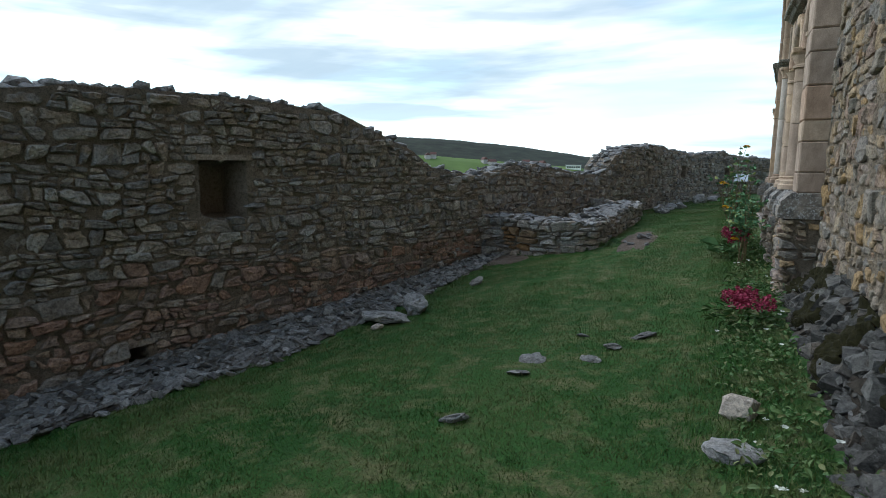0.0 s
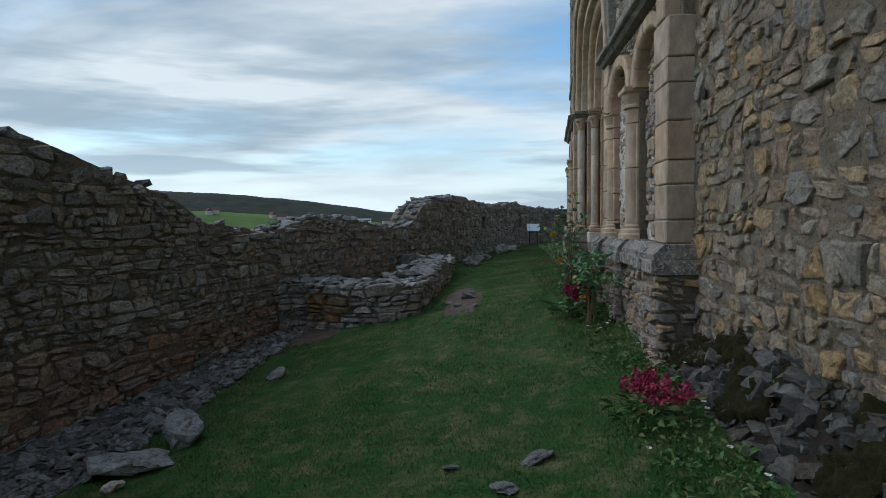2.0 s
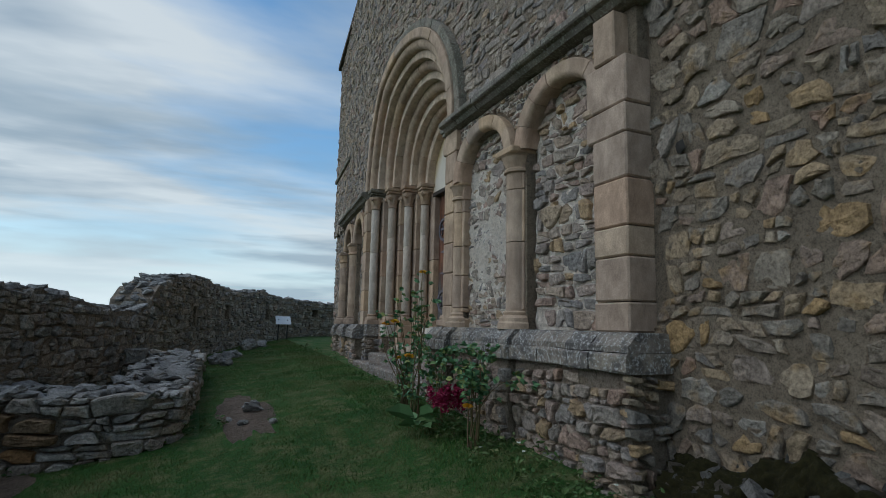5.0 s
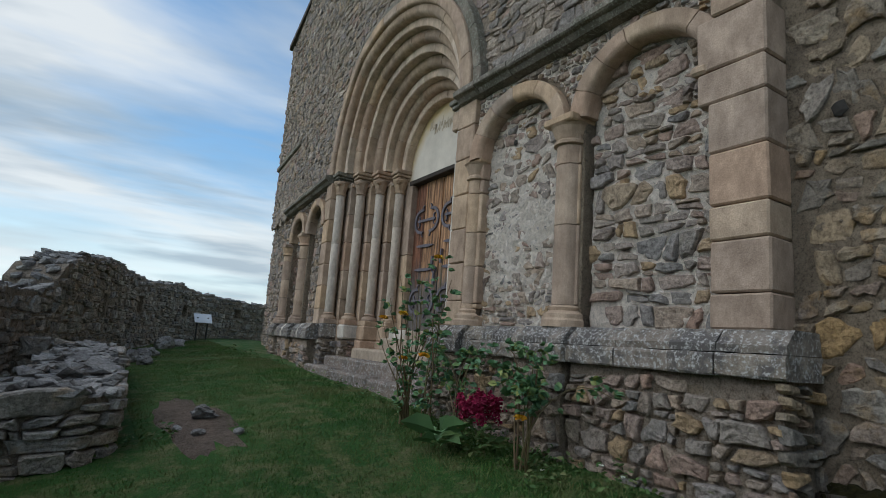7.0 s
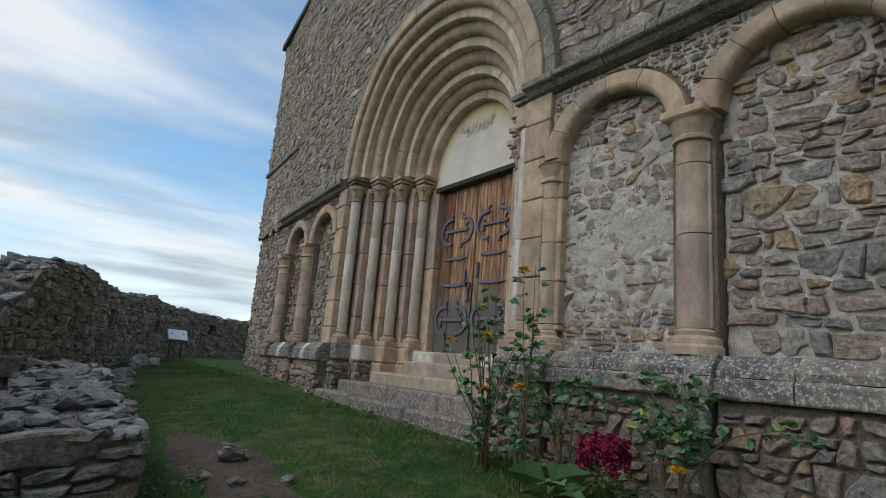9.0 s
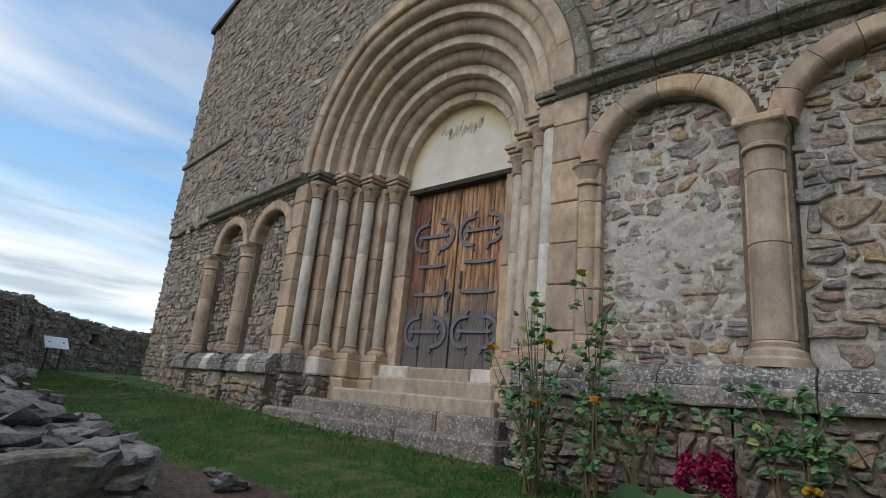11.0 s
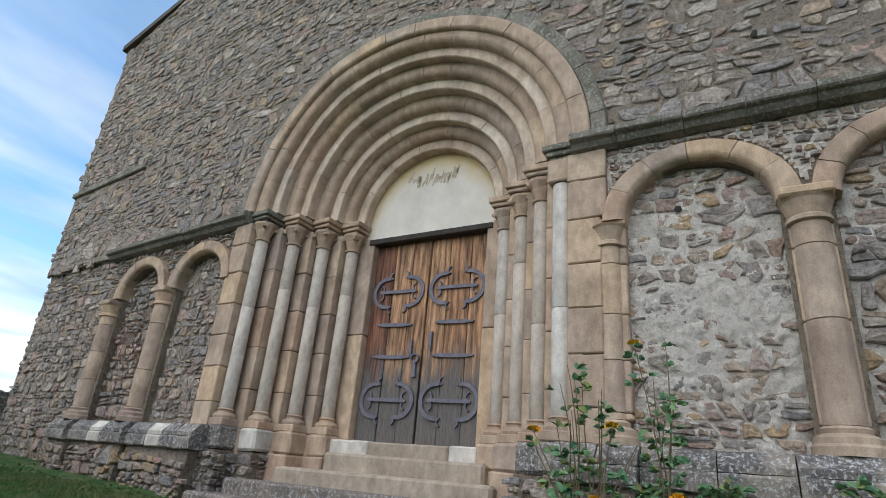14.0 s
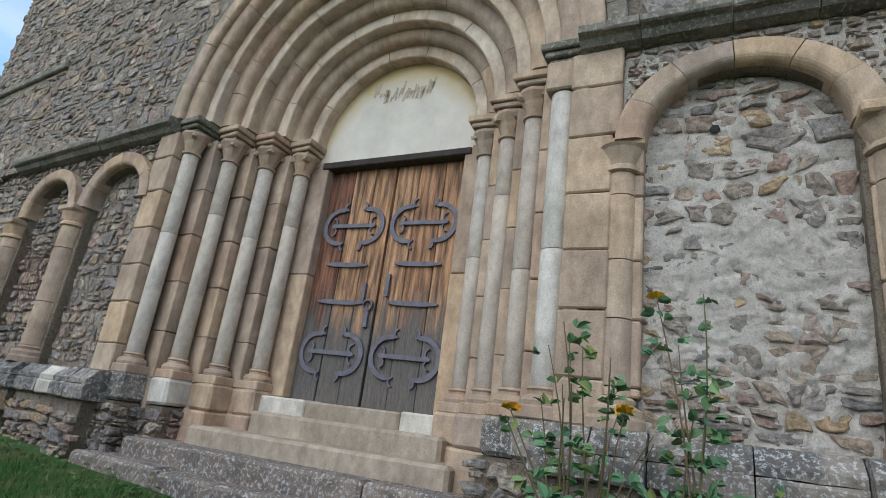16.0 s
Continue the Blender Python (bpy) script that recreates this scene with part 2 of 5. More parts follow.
SLAB = ashlar_material("speckled_slab_stone", [(0.238, 0.192, 0.160), (0.213, 0.176, 0.148)], ((0.123, 0.108, 0.096), (0.46, 0.44, 0.42)))


def plain_material(name, col, var=0.35, scale=6.0, rough=0.8, metal=0.0, fine=60.0, bump=0.3, stretch=None):
    m = Mat(name, rough, metal)
    a, b = m.noise(scale, 5, 0.6, stretch), m.noise(fine, 4, 0.65, stretch)
    c = m.mix(var, m.mix(0.0, col, col), m.ramp(a, [(0.3, (0.4, 0.4, 0.4)), (0.7, (1.5, 1.5, 1.5))]), "MULTIPLY")
    return m.done(c, [(a, bump, 0.02), (b, bump, 0.004)])


def tympanum_paint():
    m = Mat("tympanum_plaster", 0.9)
    a, b = m.noise(3.0, 6, 0.65), m.noise(40, 5, 0.65)
    sep = m.t.nodes.new("ShaderNodeSeparateXYZ"); m.t.links.new(m.co, sep.inputs[0])
    flat = m.t.nodes.new("ShaderNodeCombineXYZ")
    for k, (axis, mid) in enumerate((("Y", 6.2), ("Z", 4.2))):
        sub = m.t.nodes.new("ShaderNodeMath"); sub.operation = "SUBTRACT"; sub.inputs[1].default_value = mid
        m.t.links.new(sep.outputs[axis], sub.inputs[0]); m.t.links.new(sub.outputs[0], flat.inputs[k])
    far = m.t.nodes.new("ShaderNodeVectorMath"); far.operation = "LENGTH"; m.t.links.new(flat.outputs[0], far.inputs[0])
    ring = m.t.nodes.new("ShaderNodeMath"); ring.operation = "MULTIPLY_ADD"; ring.inputs[1].default_value = 0.5
    m.t.links.new(a, ring.inputs[0]); m.t.links.new(far.outputs["Value"], ring.inputs[2])
    col = m.mix(0.25, m.mix(0.0, (0.68, 0.62, 0.54), (0.68, 0.62, 0.54)), m.ramp(a, [(0.3, (0.5, 0.48, 0.45)), (0.7, (1.3, 1.3, 1.3))]), "MULTIPLY")
    edge = m.t.nodes.new("ShaderNodeMapRange"); edge.inputs["From Min"].default_value, edge.inputs["From Max"].default_value = 1.16, 1.42
    m.t.links.new(ring.outputs[0], edge.inputs["Value"])
    col = m.mix(edge.outputs[0], col, (0.56, 0.42, 0.22))
    return m.done(col, [(a, 0.3, 0.02), (b, 0.3, 0.004)])


PLASTER = tympanum_paint()
PLASTER_STAIN = plain_material("faded_paint", (0.47, 0.39, 0.29), 0.5, 20.0, 0.9)
IRON = plain_material("wrought_iron", (0.15, 0.14, 0.165), 0.4, 14.0, 0.55, 0.2)
# near-black colour standing in for the shade inside holes; also far window panes
DARK = plain_material("dark_opening", (0.03, 0.027, 0.024), 0.3)
BEAM = plain_material("dark_lintel_wood", (0.05, 0.04, 0.034), 0.5, 9.0, 0.8)


def door_wood():
    m = Mat("weathered_door_wood", 0.62)
    a, b = m.noise(3.2, 6, 0.6, (6, 6, 0.55)), m.noise(26, 5, 0.7, (7, 7, 0.25))
    base = m.ramp(m.single(), [(0.1, (0.27, 0.14, 0.075)), (0.5, (0.40, 0.245, 0.14)), (0.9, (0.17, 0.08, 0.05))])
    c = m.mix(0.8, base, m.ramp(a, [(0.34, (0.10, 0.085, 0.08)), (0.47, (0.75, 0.68, 0.64)), (0.62, (1.75, 1.62, 1.48))]), "MULTIPLY")
    c = m.mix(0.7, c, m.ramp(b, [(0.3, (0.45, 0.42, 0.4)), (0.7, (1.25, 1.25, 1.25))]), "MULTIPLY")
    # rain-greyed foot of the door
    sep = m.t.nodes.new("ShaderNodeSeparateXYZ"); m.t.links.new(m.co, sep.inputs[0])
    add = m.t.nodes.new("ShaderNodeMath"); add.operation = "MULTIPLY_ADD"; add.inputs[1].default_value = -1.5
    m.t.links.new(m.noise(2.4, 5, 0.6, (5, 5, 0.8)), add.inputs[0]); m.t.links.new(sep.outputs["Z"], add.inputs[2])
    grey = m.ramp(add.outputs[0], [(0.0, (0.92, 0.92, 0.92)), (0.5, (0, 0, 0))])
    c = m.mix(grey, c, m.ramp(b, [(0.3, (0.05, 0.047, 0.045)), (0.7, (0.17, 0.16, 0.15))]))
    return m.done(c, [(a, 0.3, 0.01), (b, 0.5, 0.006)])


DOOR_WOOD = door_wood()


def ground_material():
    m = Mat("turf", 0.95)
    a, b, c, d = m.noise(0.55, 5, 0.6), m.noise(3.5, 6, 0.7), m.noise(40, 5, 0.7), m.noise(220, 3, 0.7)
    col = m.ramp(a, [(0.3, (0.024, 0.080, 0.014)), (0.55, (0.036, 0.102, 0.019)), (0.75, (0.075, 0.122, 0.034))])
    col = m.mix(m.ramp(b, [(0.47, (0, 0, 0)), (0.66, (0.8, 0.8, 0.8))]), col, (0.19, 0.17, 0.085))
    col = m.mix(0.7, col, m.ramp(c, [(0.3, (0.4, 0.42, 0.4)), (0.7, (1.4, 1.4, 1.35))]), "MULTIPLY")
    return m.done(col, [(b, 0.4, 0.05), (c, 0.7, 0.03), (d, 0.6, 0.01)])


TURF = ground_material()
GRAVEL = mortar_material("gravel_bed", (0.23, 0.205, 0.18), (0.13, 0.115, 0.10))
# soil whose colour also holds the shadows between the heap's stones
SHADED_SOIL = mortar_material("shaded_soil", (0.085, 0.07, 0.055), (0.045, 0.037, 0.03))
DIRT = mortar_material("trodden_earth", (0.26, 0.20, 0.16), (0.15, 0.115, 0.09))


def leaf_material(name, cols, rough=0.55, dry=None):
    m = Mat(name, rough)
    k = len(cols)
    base = m.ramp(m.single(), [((n + 0.5) / k, c) for n, c in enumerate(cols)])
    c = m.mix(0.55, base, m.ramp(m.noise(1.3, 4), [(0.3, (0.5, 0.55, 0.5)), (0.7, (1.4, 1.35, 1.2))]), "MULTIPLY")
    if dry:
        c = m.mix(m.ramp(m.noise(1.1, 7, 0.66), [(0.42, (0, 0, 0)), (0.62, (0.8, 0.8, 0.8))]), c, dry)
    return m.done(c)


BLADE = leaf_material("grass_blades", [(0.034, 0.115, 0.017), (0.048, 0.138, 0.023), (0.030, 0.100, 0.016), (0.062, 0.140, 0.030), (0.10, 0.145, 0.045)], 0.6, (0.15, 0.15, 0.06))
LEAF = leaf_material("rose_leaves", [(0.10, 0.21, 0.115), (0.13, 0.26, 0.13), (0.08, 0.18, 0.105), (0.18, 0.28, 0.115), (0.13, 0.24, 0.105), (0.14, 0.27, 0.135), (0.11, 0.23, 0.12), (0.24, 0.27, 0.09)])
WEED = leaf_material("weed_leaves", [(0.07, 0.14, 0.045), (0.10, 0.16, 0.05), (0.055, 0.115, 0.035), (0.16, 0.18, 0.075)])
HOSTA = leaf_material("hosta_leaves", [(0.14, 0.25, 0.11), (0.11, 0.21, 0.09)])
STEM = leaf_material("stems", [(0.16, 0.11, 0.065), (0.13, 0.12, 0.055), (0.19, 0.125, 0.08)])
CRIMSON = leaf_material("crimson_plumes", [(0.27, 0.012, 0.06), (0.36, 0.02, 0.085), (0.19, 0.008, 0.04)])
PINK = leaf_material("pink_plumes", [(0.34, 0.03, 0.085), (0.26, 0.02, 0.06), (0.42, 0.06, 0.13)])
YELLOW = leaf_material("yellow_petals", [(0.62, 0.36, 0.02), (0.55, 0.25, 0.015)])
WHITE = leaf_material("white_petals", [(0.75, 0.75, 0.72), (0.68, 0.7, 0.66)])
MOSS = plain_material("moss", (0.020, 0.018, 0.005), 0.8, 30.0, 1.0, 0.0, 180.0, 0.9)
TWIG = leaf_material("dry_twigs", [(0.16, 0.09, 0.06), (0.20, 0.10, 0.07)])
FOREST = plain_material("far_forest", (0.028, 0.032, 0.02), 0.9, 0.03, 1.0, 0.0, 0.2, 0.6)
MEADOW = plain_material("far_meadow", (0.10, 0.15, 0.035), 0.4, 0.02, 1.0, 0.0, 0.1, 0.0)
FAR_WALL = plain_material("far_house_wall", (0.42, 0.39, 0.36), 0.2)
FAR_ROOF = plain_material("far_roof_tiles", (0.13, 0.065, 0.055), 0.3)
ROOF = plain_material("dark_roof_edge", (0.09, 0.075, 0.065), 0.4)
BOARD = plain_material("sign_panel", (0.62, 0.66, 0.70), 0.15, 4.0, 0.35)
POST = plain_material("sign_post_metal", (0.07, 0.07, 0.07), 0.3, 9.0, 0.5, 0.6)

# ---- building helpers ----
CY, SPRING = 6.2, 4.42            # portal's middle and the springing of its arch


def mesh_ob(name, verts, faces, material, parent=None, label="", smooth=False):
    me = bpy.data.meshes.new(name)
    me.from_pydata([tuple(v) for v in verts], [], faces)
    me.materials.append(material)
    if smooth:
        me.polygons.foreach_set("use_smooth", [True] * len(me.polygons))
    me.update()
    ob = new(name, me)
    if parent:
        ob.parent = parent
    if label:
        ob["label"] = label
    return ob


def part(name, bm, material, parent, label="", smooth=False):
    me = bpy.data.meshes.new(name)
    bm.to_mesh(me)
    bm.free()
    me.materials.append(material)
    if smooth:
        me.polygons.foreach_set("use_smooth", [True] * len(me.polygons))
    ob = new(name, me)
    ob.parent = parent
    if label:
        ob["label"] = label
    return ob


def thing(name, loc, label, category, group="", kind=""):
    ob = new(name)
    ob.location = loc
    return tagged(ob, label, category, group, kind)


def box_data(x0, x1, y0, y1, z0, z1, bev=0.0, jit=0.0, rnd=None):
    """A block whose edges are chamfered by bev: verts and faces."""
    bm = bmesh.new()
    bmesh.ops.create_cube(bm, size=1)
    for v in bm.verts:
        v.co = Vector(((x0 + x1) / 2 + v.co.x * (x1 - x0), (y0 + y1) / 2 + v.co.y * (y1 - y0), (z0 + z1) / 2 + v.co.z * (z1 - z0)))
        if jit:
            v.co += Vector((rnd.uniform(-jit, jit), rnd.uniform(-jit, jit), rnd.uniform(-jit, jit)))
    if bev:
        bmesh.ops.bevel(bm, geom=bm.edges[:], offset=bev, segments=1, affect="EDGES")
    vs = [tuple(v.co) for v in bm.verts]
    fs = [tuple(v.index for v in f.verts) for f in bm.faces]
    bm.free()
    return vs, fs


def block(name, x0, x1, y0, y1, z0, z1, material, parent, bev=0.012, jit=0.004, label="", seed=0):
    rnd = random.Random(f"{name}{y0:.2f}{z0:.2f}{seed}")
    return mesh_ob(name, *box_data(x0, x1, y0, y1, z0, z1, bev, jit, rnd), material, parent, label)


def join(datas):
    V, F = [], []
    for vs, fs in datas:
        k = len(V)
        V += vs
        F += [tuple(i + k for i in f) for f in fs]
    return V, F


def strip_plate(x0, x1, y0, y1, z0, z1, openings=(), step=0.12, top=None):
    """A wall plate with arched openings (middle, half width, springing, height factor) down to its foot."""
    ys = {round(y0, 4), round(y1, 4)}
    n = max(2, int((y1 - y0) / step))
    ys |= {round(y0 + (y1 - y0) * k / n, 4) for k in range(n + 1)}
    for c, r, zs, kz in openings:
        ys |= {round(c + r * math.cos(math.pi * k / 48), 4) for k in range(49)}
    ys = sorted(y for y in ys if y0 - 1e-6 <= y <= y1 + 1e-6)

    def foot(y, mid):
        for c, r, zs, kz in openings:
            if abs(mid - c) < r:
                return zs + kz * math.sqrt(max(0, r * r - (y - c) ** 2))
        return z0

    V, F = [], []
    for a, b in zip(ys, ys[1:]):
        m = (a + b) / 2
        ta, tb = (top(a), top(b)) if top else (z1, z1)
        fa, fb = foot(a, m), foot(b, m)
        k = len(V)
        V += [(x0, a, fa), (x0, b, fb), (x0, b, tb), (x0, a, ta), (x1, a, fa), (x1, b, fb), (x1, b, tb), (x1, a, ta)]
        F += [(k, k + 3, k + 2, k + 1), (k, k + 1, k + 5, k + 4), (k + 3, k + 7, k + 6, k + 2), (k + 4, k + 5, k + 6, k + 7)]
    # upright reveals and ends
    edges = [(y0, z0, top(y0) if top else z1), (y1, z0, top(y1) if top else z1)]
    for c, r, zs, kz in openings:
        edges += [(c - r, z0, zs), (c + r, z0, zs)]
    for y, za, zb in edges:
        if zb - za > 0.01:
            k = len(V)
            V += [(x0, y, za), (x1, y, za), (x1, y, zb), (x0, y, zb)]
            F += [(k, k + 1, k + 2, k + 3)]
    return V, F


def clip_cell(poly, mx, my, nx, ny):
    """The part of a polygon on the inner side of a line."""
    out = []
    n = len(poly)
    for k in range(n):
        ax, ay = poly[k]
        bx, by = poly[(k + 1) % n]
        da, db = (ax - mx) * nx + (ay - my) * ny, (bx - mx) * nx + (by - my) * ny
        if da <= 0:
            out.append((ax, ay))
        if (da < 0 < db) or (db < 0 < da):
            t = da / (da - db)
            out.append((ax + (bx - ax) * t, ay + (by - ay) * t))
    return out


def mortar_sheet(place, u0, u1, v0, v1, step, mean, amp, seed, ok=None, rough=7.0):
    """Mortar with a lumpy face that laps over the stones' edges."""
    nu, nv = max(2, int((u1 - u0) / step)), max(2, int((v1 - v0) / step))
    V, keep = [], []
    for j in range(nv + 1):
        for i in range(nu + 1):
            u, v = u0 + (u1 - u0) * i / nu, v0 + (v1 - v0) * j / nv
            h = noise.noise((u * rough, v * rough, seed)) + 0.6 * noise.noise((u * rough * 2.7, v * rough * 2.7, seed + 9)) + 0.45 * noise.noise((u * 1.7, v * 1.7, seed + 4))
            V.append(place(u, v, mean + amp * h))
            keep.append(ok is None or ok(u, v))
    n = nu + 1
    F = [(j * n + i, j * n + i + 1, (j + 1) * n + i + 1, (j + 1) * n + i) for j in range(nv) for i in range(nu) if keep[j * n + i] and keep[j * n + i + 1] and keep[(j + 1) * n + i] and keep[(j + 1) * n + i + 1]]
    return V, F


def rubble(place, u0, u1, v0, v1, wide, high, depth, seed, ok=None, gap=0.012, fill=0.96, jitter=0.22, chips=0.45, flat=0.75):
    """Rough quarry stones in wandering courses, with broken outlines and faces: a list of (u, v, verts, faces)."""
    rnd = random.Random(seed)
    cells, row, v = [], 0, v0 - high[1]
    hmid = (high[0] + high[1]) / 2

    def bed(k, base, u):
        return base + hmid * (0.55 * noise.noise((u * 0.9, k * 0.37, seed)) + 0.33 * noise.noise((u * 3.1, k * 5.3, seed + 2)))

    while v < v1 + high[1]:
        h = rnd.uniform(*high) * rnd.uniform(0.8, 1.2)
        u = u0 - rnd.uniform(0, wide[1])
        lean = 0.0
        while u < u1:
            w = rnd.uniform(*wide) * (0.5 + 0.9 * rnd.random() ** 1.3)
            lean2 = rnd.uniform(-0.3, 0.3) * h
            a, b = bed(row, v, u), bed(row, v, u + w)
            c, d = bed(row + 1, v + h, u + w), bed(row + 1, v + h, u)
            quad = [(u - lean, a), (u + w - lean2, b), (u + w + lean2, c), (u + lean, d)]
            if rnd.random() < chips * 0.75 and h > 0.6 * hmid:
                s, t = rnd.uniform(0.3, 0.7), rnd.uniform(0.3, 0.7)
                p, q = [(quad[0][n] + (quad[3][n] - quad[0][n]) * s) for n in (0, 1)], [(quad[1][n] + (quad[2][n] - quad[1][n]) * t) for n in (0, 1)]
                for piece in ([quad[0], quad[1], q, p], [p, q, quad[2], quad[3]]):
                    if w > 0.8 * wide[1] or rnd.random() < chips * 0.5:
                        f, g = rnd.uniform(0.3, 0.7), rnd.uniform(0.3, 0.7)
                        m1 = [piece[0][n] + (piece[1][n] - piece[0][n]) * f for n in (0, 1)]
                        m2 = [piece[3][n] + (piece[2][n] - piece[3][n]) * g for n in (0, 1)]
                        cells += [[piece[0], m1, m2, piece[3]], [m1, piece[1], piece[2], m2]]
                    else:
                        cells.append(piece)
            else:
                cells.append(quad)
            u += w
            lean = lean2
        v += h
        row += 1
    stones = []
    for quad in cells:
        uc, vc = sum(p[0] for p in quad) / 4, sum(p[1] for p in quad) / 4
        if not (u0 <= uc <= u1) or not (v0 <= vc <= v1) or (ok and not ok(uc, vc)) or rnd.random() > fill:
            continue
        # knock off some corners
        poly = []
        for k in range(4):
            x, y = quad[k]
            px, py = quad[k - 1]
            qx, qy = quad[(k + 1) % 4]
            c, e = (rnd.uniform(0.25, 0.48), rnd.uniform(0.2, 0.48)) if rnd.random() < 0.33 else (rnd.uniform(0.03, 0.16), rnd.uniform(0.03, 0.16))
            poly += [(x + (px - x) * c, y + (py - y) * c), (x + (qx - x) * e, y + (qy - y) * e)]
        ring = []
        shrink = 1 - 0.16 * rnd.random() ** 1.6
        size = max(0.03, min(max(p[0] for p in poly) - min(p[0] for p in poly), max(p[1] for p in poly) - min(p[1] for p in poly)))
        for k in range(8):
            x, y = poly[k]
            qx, qy = poly[(k + 1) % 8]
            far = math.hypot(qx - x, qy - y)
            for t in ((0.0, 0.5) if far > 0.07 else (0.0,)):
                ex, ey = x + (qx - x) * t, y + (qy - y) * t
                dx, dy = ex - uc, ey - vc
                L = math.hypot(dx, dy) + 1e-6
                f = max(0.4, (L * shrink - gap * rnd.uniform(0.3, 1.3) + size * jitter * 0.38 * noise.noise((ex * 17, ey * 17, seed + uc))) / L)
                ring.append((uc + dx * f, vc + dy * f))
        m = len(ring)
        dep = rnd.uniform(*depth)
        tu, tv = rnd.uniform(-0.13, 0.13), rnd.uniform(-0.16, 0.16)
        inner = 1 - min(0.22, rnd.uniform(0.006, 0.022) / size * 2)
        rough = min(0.016, size * 0.09)

        def face(x, y, k):
            return dep * k + tu * (x - uc) + tv * (y - vc) + rough * noise.noise((x * 19, y * 34, uc * 9))
        V = [place(x, y, -0.04) for x, y in ring]
        V += [place(uc + (x - uc) * (0.5 + 0.5 * inner), vc + (y - vc) * (0.5 + 0.5 * inner), face(x, y, 0.72)) for x, y in ring]
        for q in (inner * 0.9, inner * 0.48):
            V += [place(uc + (x - uc) * q, vc + (y - vc) * q, face(uc + (x - uc) * q, vc + (y - vc) * q, rnd.uniform(0.92, 1.12))) for x, y in ring]
        V.append(place(uc, vc, face(uc, vc, 1.05)))
        F = [(r * m + i, r * m + (i + 1) % m, (r + 1) * m + (i + 1) % m, (r + 1) * m + i) for r in range(3) for i in range(m)] + [(3 * m + i, 3 * m + (i + 1) % m, 4 * m) for i in range(m)]
        stones.append((uc, vc, V, F))
    return stones


def lay(stones, material, parent, near, name="stone", most=290, field="stone_field", label="irregular rubble stones bedded in mortar"):
    """The stones that near(u, v) picks become pieces, the rest one joined part."""
    picked = [s for s in stones if near(s[0], s[1])][:most]
    ids = {id(s) for s in picked}
    for _, _, V, F in picked:
        mesh_ob(name, V, F, material, parent)
    rest = [(V, F) for s in stones for V, F in [(s[2], s[3])] if id(s) not in ids]
    if rest:
        tagged(mesh_ob(field, *join(rest), material, parent), label, "", "", "stuff")


def shard_data(rnd, size, flat=0.7):
    """An angular broken stone: a lump cut by several planes."""
    bm = bmesh.new()
    bmesh.ops.create_cube(bm, size=2)
    for k in range(6):
        n = Vector((rnd.gauss(0, 1), rnd.gauss(0, 1), rnd.gauss(0, 1))).normalized()
        cut = bmesh.ops.bisect_plane(bm, geom=bm.verts[:] + bm.edges[:] + bm.faces[:], plane_co=n * rnd.uniform(0.55, 0.95), plane_no=n, clear_outer=True)
        ring = [e for e in cut["geom_cut"] if isinstance(e, bmesh.types.BMEdge)]
        if ring:
            bmesh.ops.contextual_create(bm, geom=ring)
    r = Euler((rnd.uniform(-0.6, 0.6), rnd.uniform(-0.6, 0.6), rnd.uniform(0, 6.3))).to_matrix()
    sx, sy, sz = size * rnd.uniform(0.6, 1.3), size * rnd.uniform(0.6, 1.3), size * flat * rnd.uniform(0.6, 1.2)
    for v in bm.verts:
        v.co = r @ Vector((v.co.x * sx, v.co.y * sy, v.co.z * sz))
    bm.verts.index_update()
    vs, fs = [tuple(v.co) for v in bm.verts], [tuple(v.index for v in f.verts) for f in bm.faces]
    bm.free()
    return vs, fs


def rock_data(rnd, size, flat=0.6, sub=1, cut=0.75):
    bm = bmesh.new()
    bmesh.ops.create_icosphere(bm, subdivisions=sub, radius=1)
    sx, sy, sz = (size * rnd.uniform(0.7, 1.3) for _ in range(3))
    o = Vector((rnd.uniform(0, 99), rnd.uniform(0, 99), rnd.uniform(0, 99)))
    r = Euler((rnd.uniform(-0.4, 0.4), rnd.uniform(-0.4, 0.4), rnd.uniform(0, 6.3))).to_matrix()
    for v in bm.verts:
        k = 1 + 0.45 * noise.noise(v.co * 1.3 + o) + (0.22 * noise.noise(v.co * 3.4 + o) if sub > 1 else 0)
        c = v.co * k
        c = Vector((max(-cut, min(cut, c.x)) * sx, max(-cut, min(cut, c.y)) * sy, max(-cut, min(cut, c.z)) * sz * flat))
        v.co = r @ c
    vs, fs = [tuple(v.co) for v in bm.verts], [tuple(v.index for v in f.verts) for f in bm.faces]
    bm.free()
    return vs, fs


def moved(data, x, y, z):
    return [(a + x, b + y, c + z) for a, b, c in data[0]], data[1]


# heights of the sloping yard over a coarse grid
YARD_X = [-8.0, -6.5, -4.8, -2.6, -1.4, -0.5, 0.3]
YARD_Y = [-9.0, -3.5, 0.0, 4.5, 9.0, 17.0, 26.0]
YARD_Z = [(-0.95, -0.82, -0.66, -0.38, -0.22, -0.05, 0.05),
          (-0.78, -0.66, -0.52, -0.24, -0.10, 0.06, 0.15),
          (-0.66, -0.56, -0.45, -0.15, 0.03, 0.20, 0.30),
          (-0.48, -0.38, -0.20, 0.18, 0.33, 0.43, 0.50),
          (-0.20, -0.10, 0.05, 0.34, 0.47, 0.58, 0.66),
          (0.20, 0.30, 0.42, 0.55, 0.66, 0.77, 0.86),
          (0.40, 0.45, 0.50, 0.62, 0.72, 0.82, 0.90)]


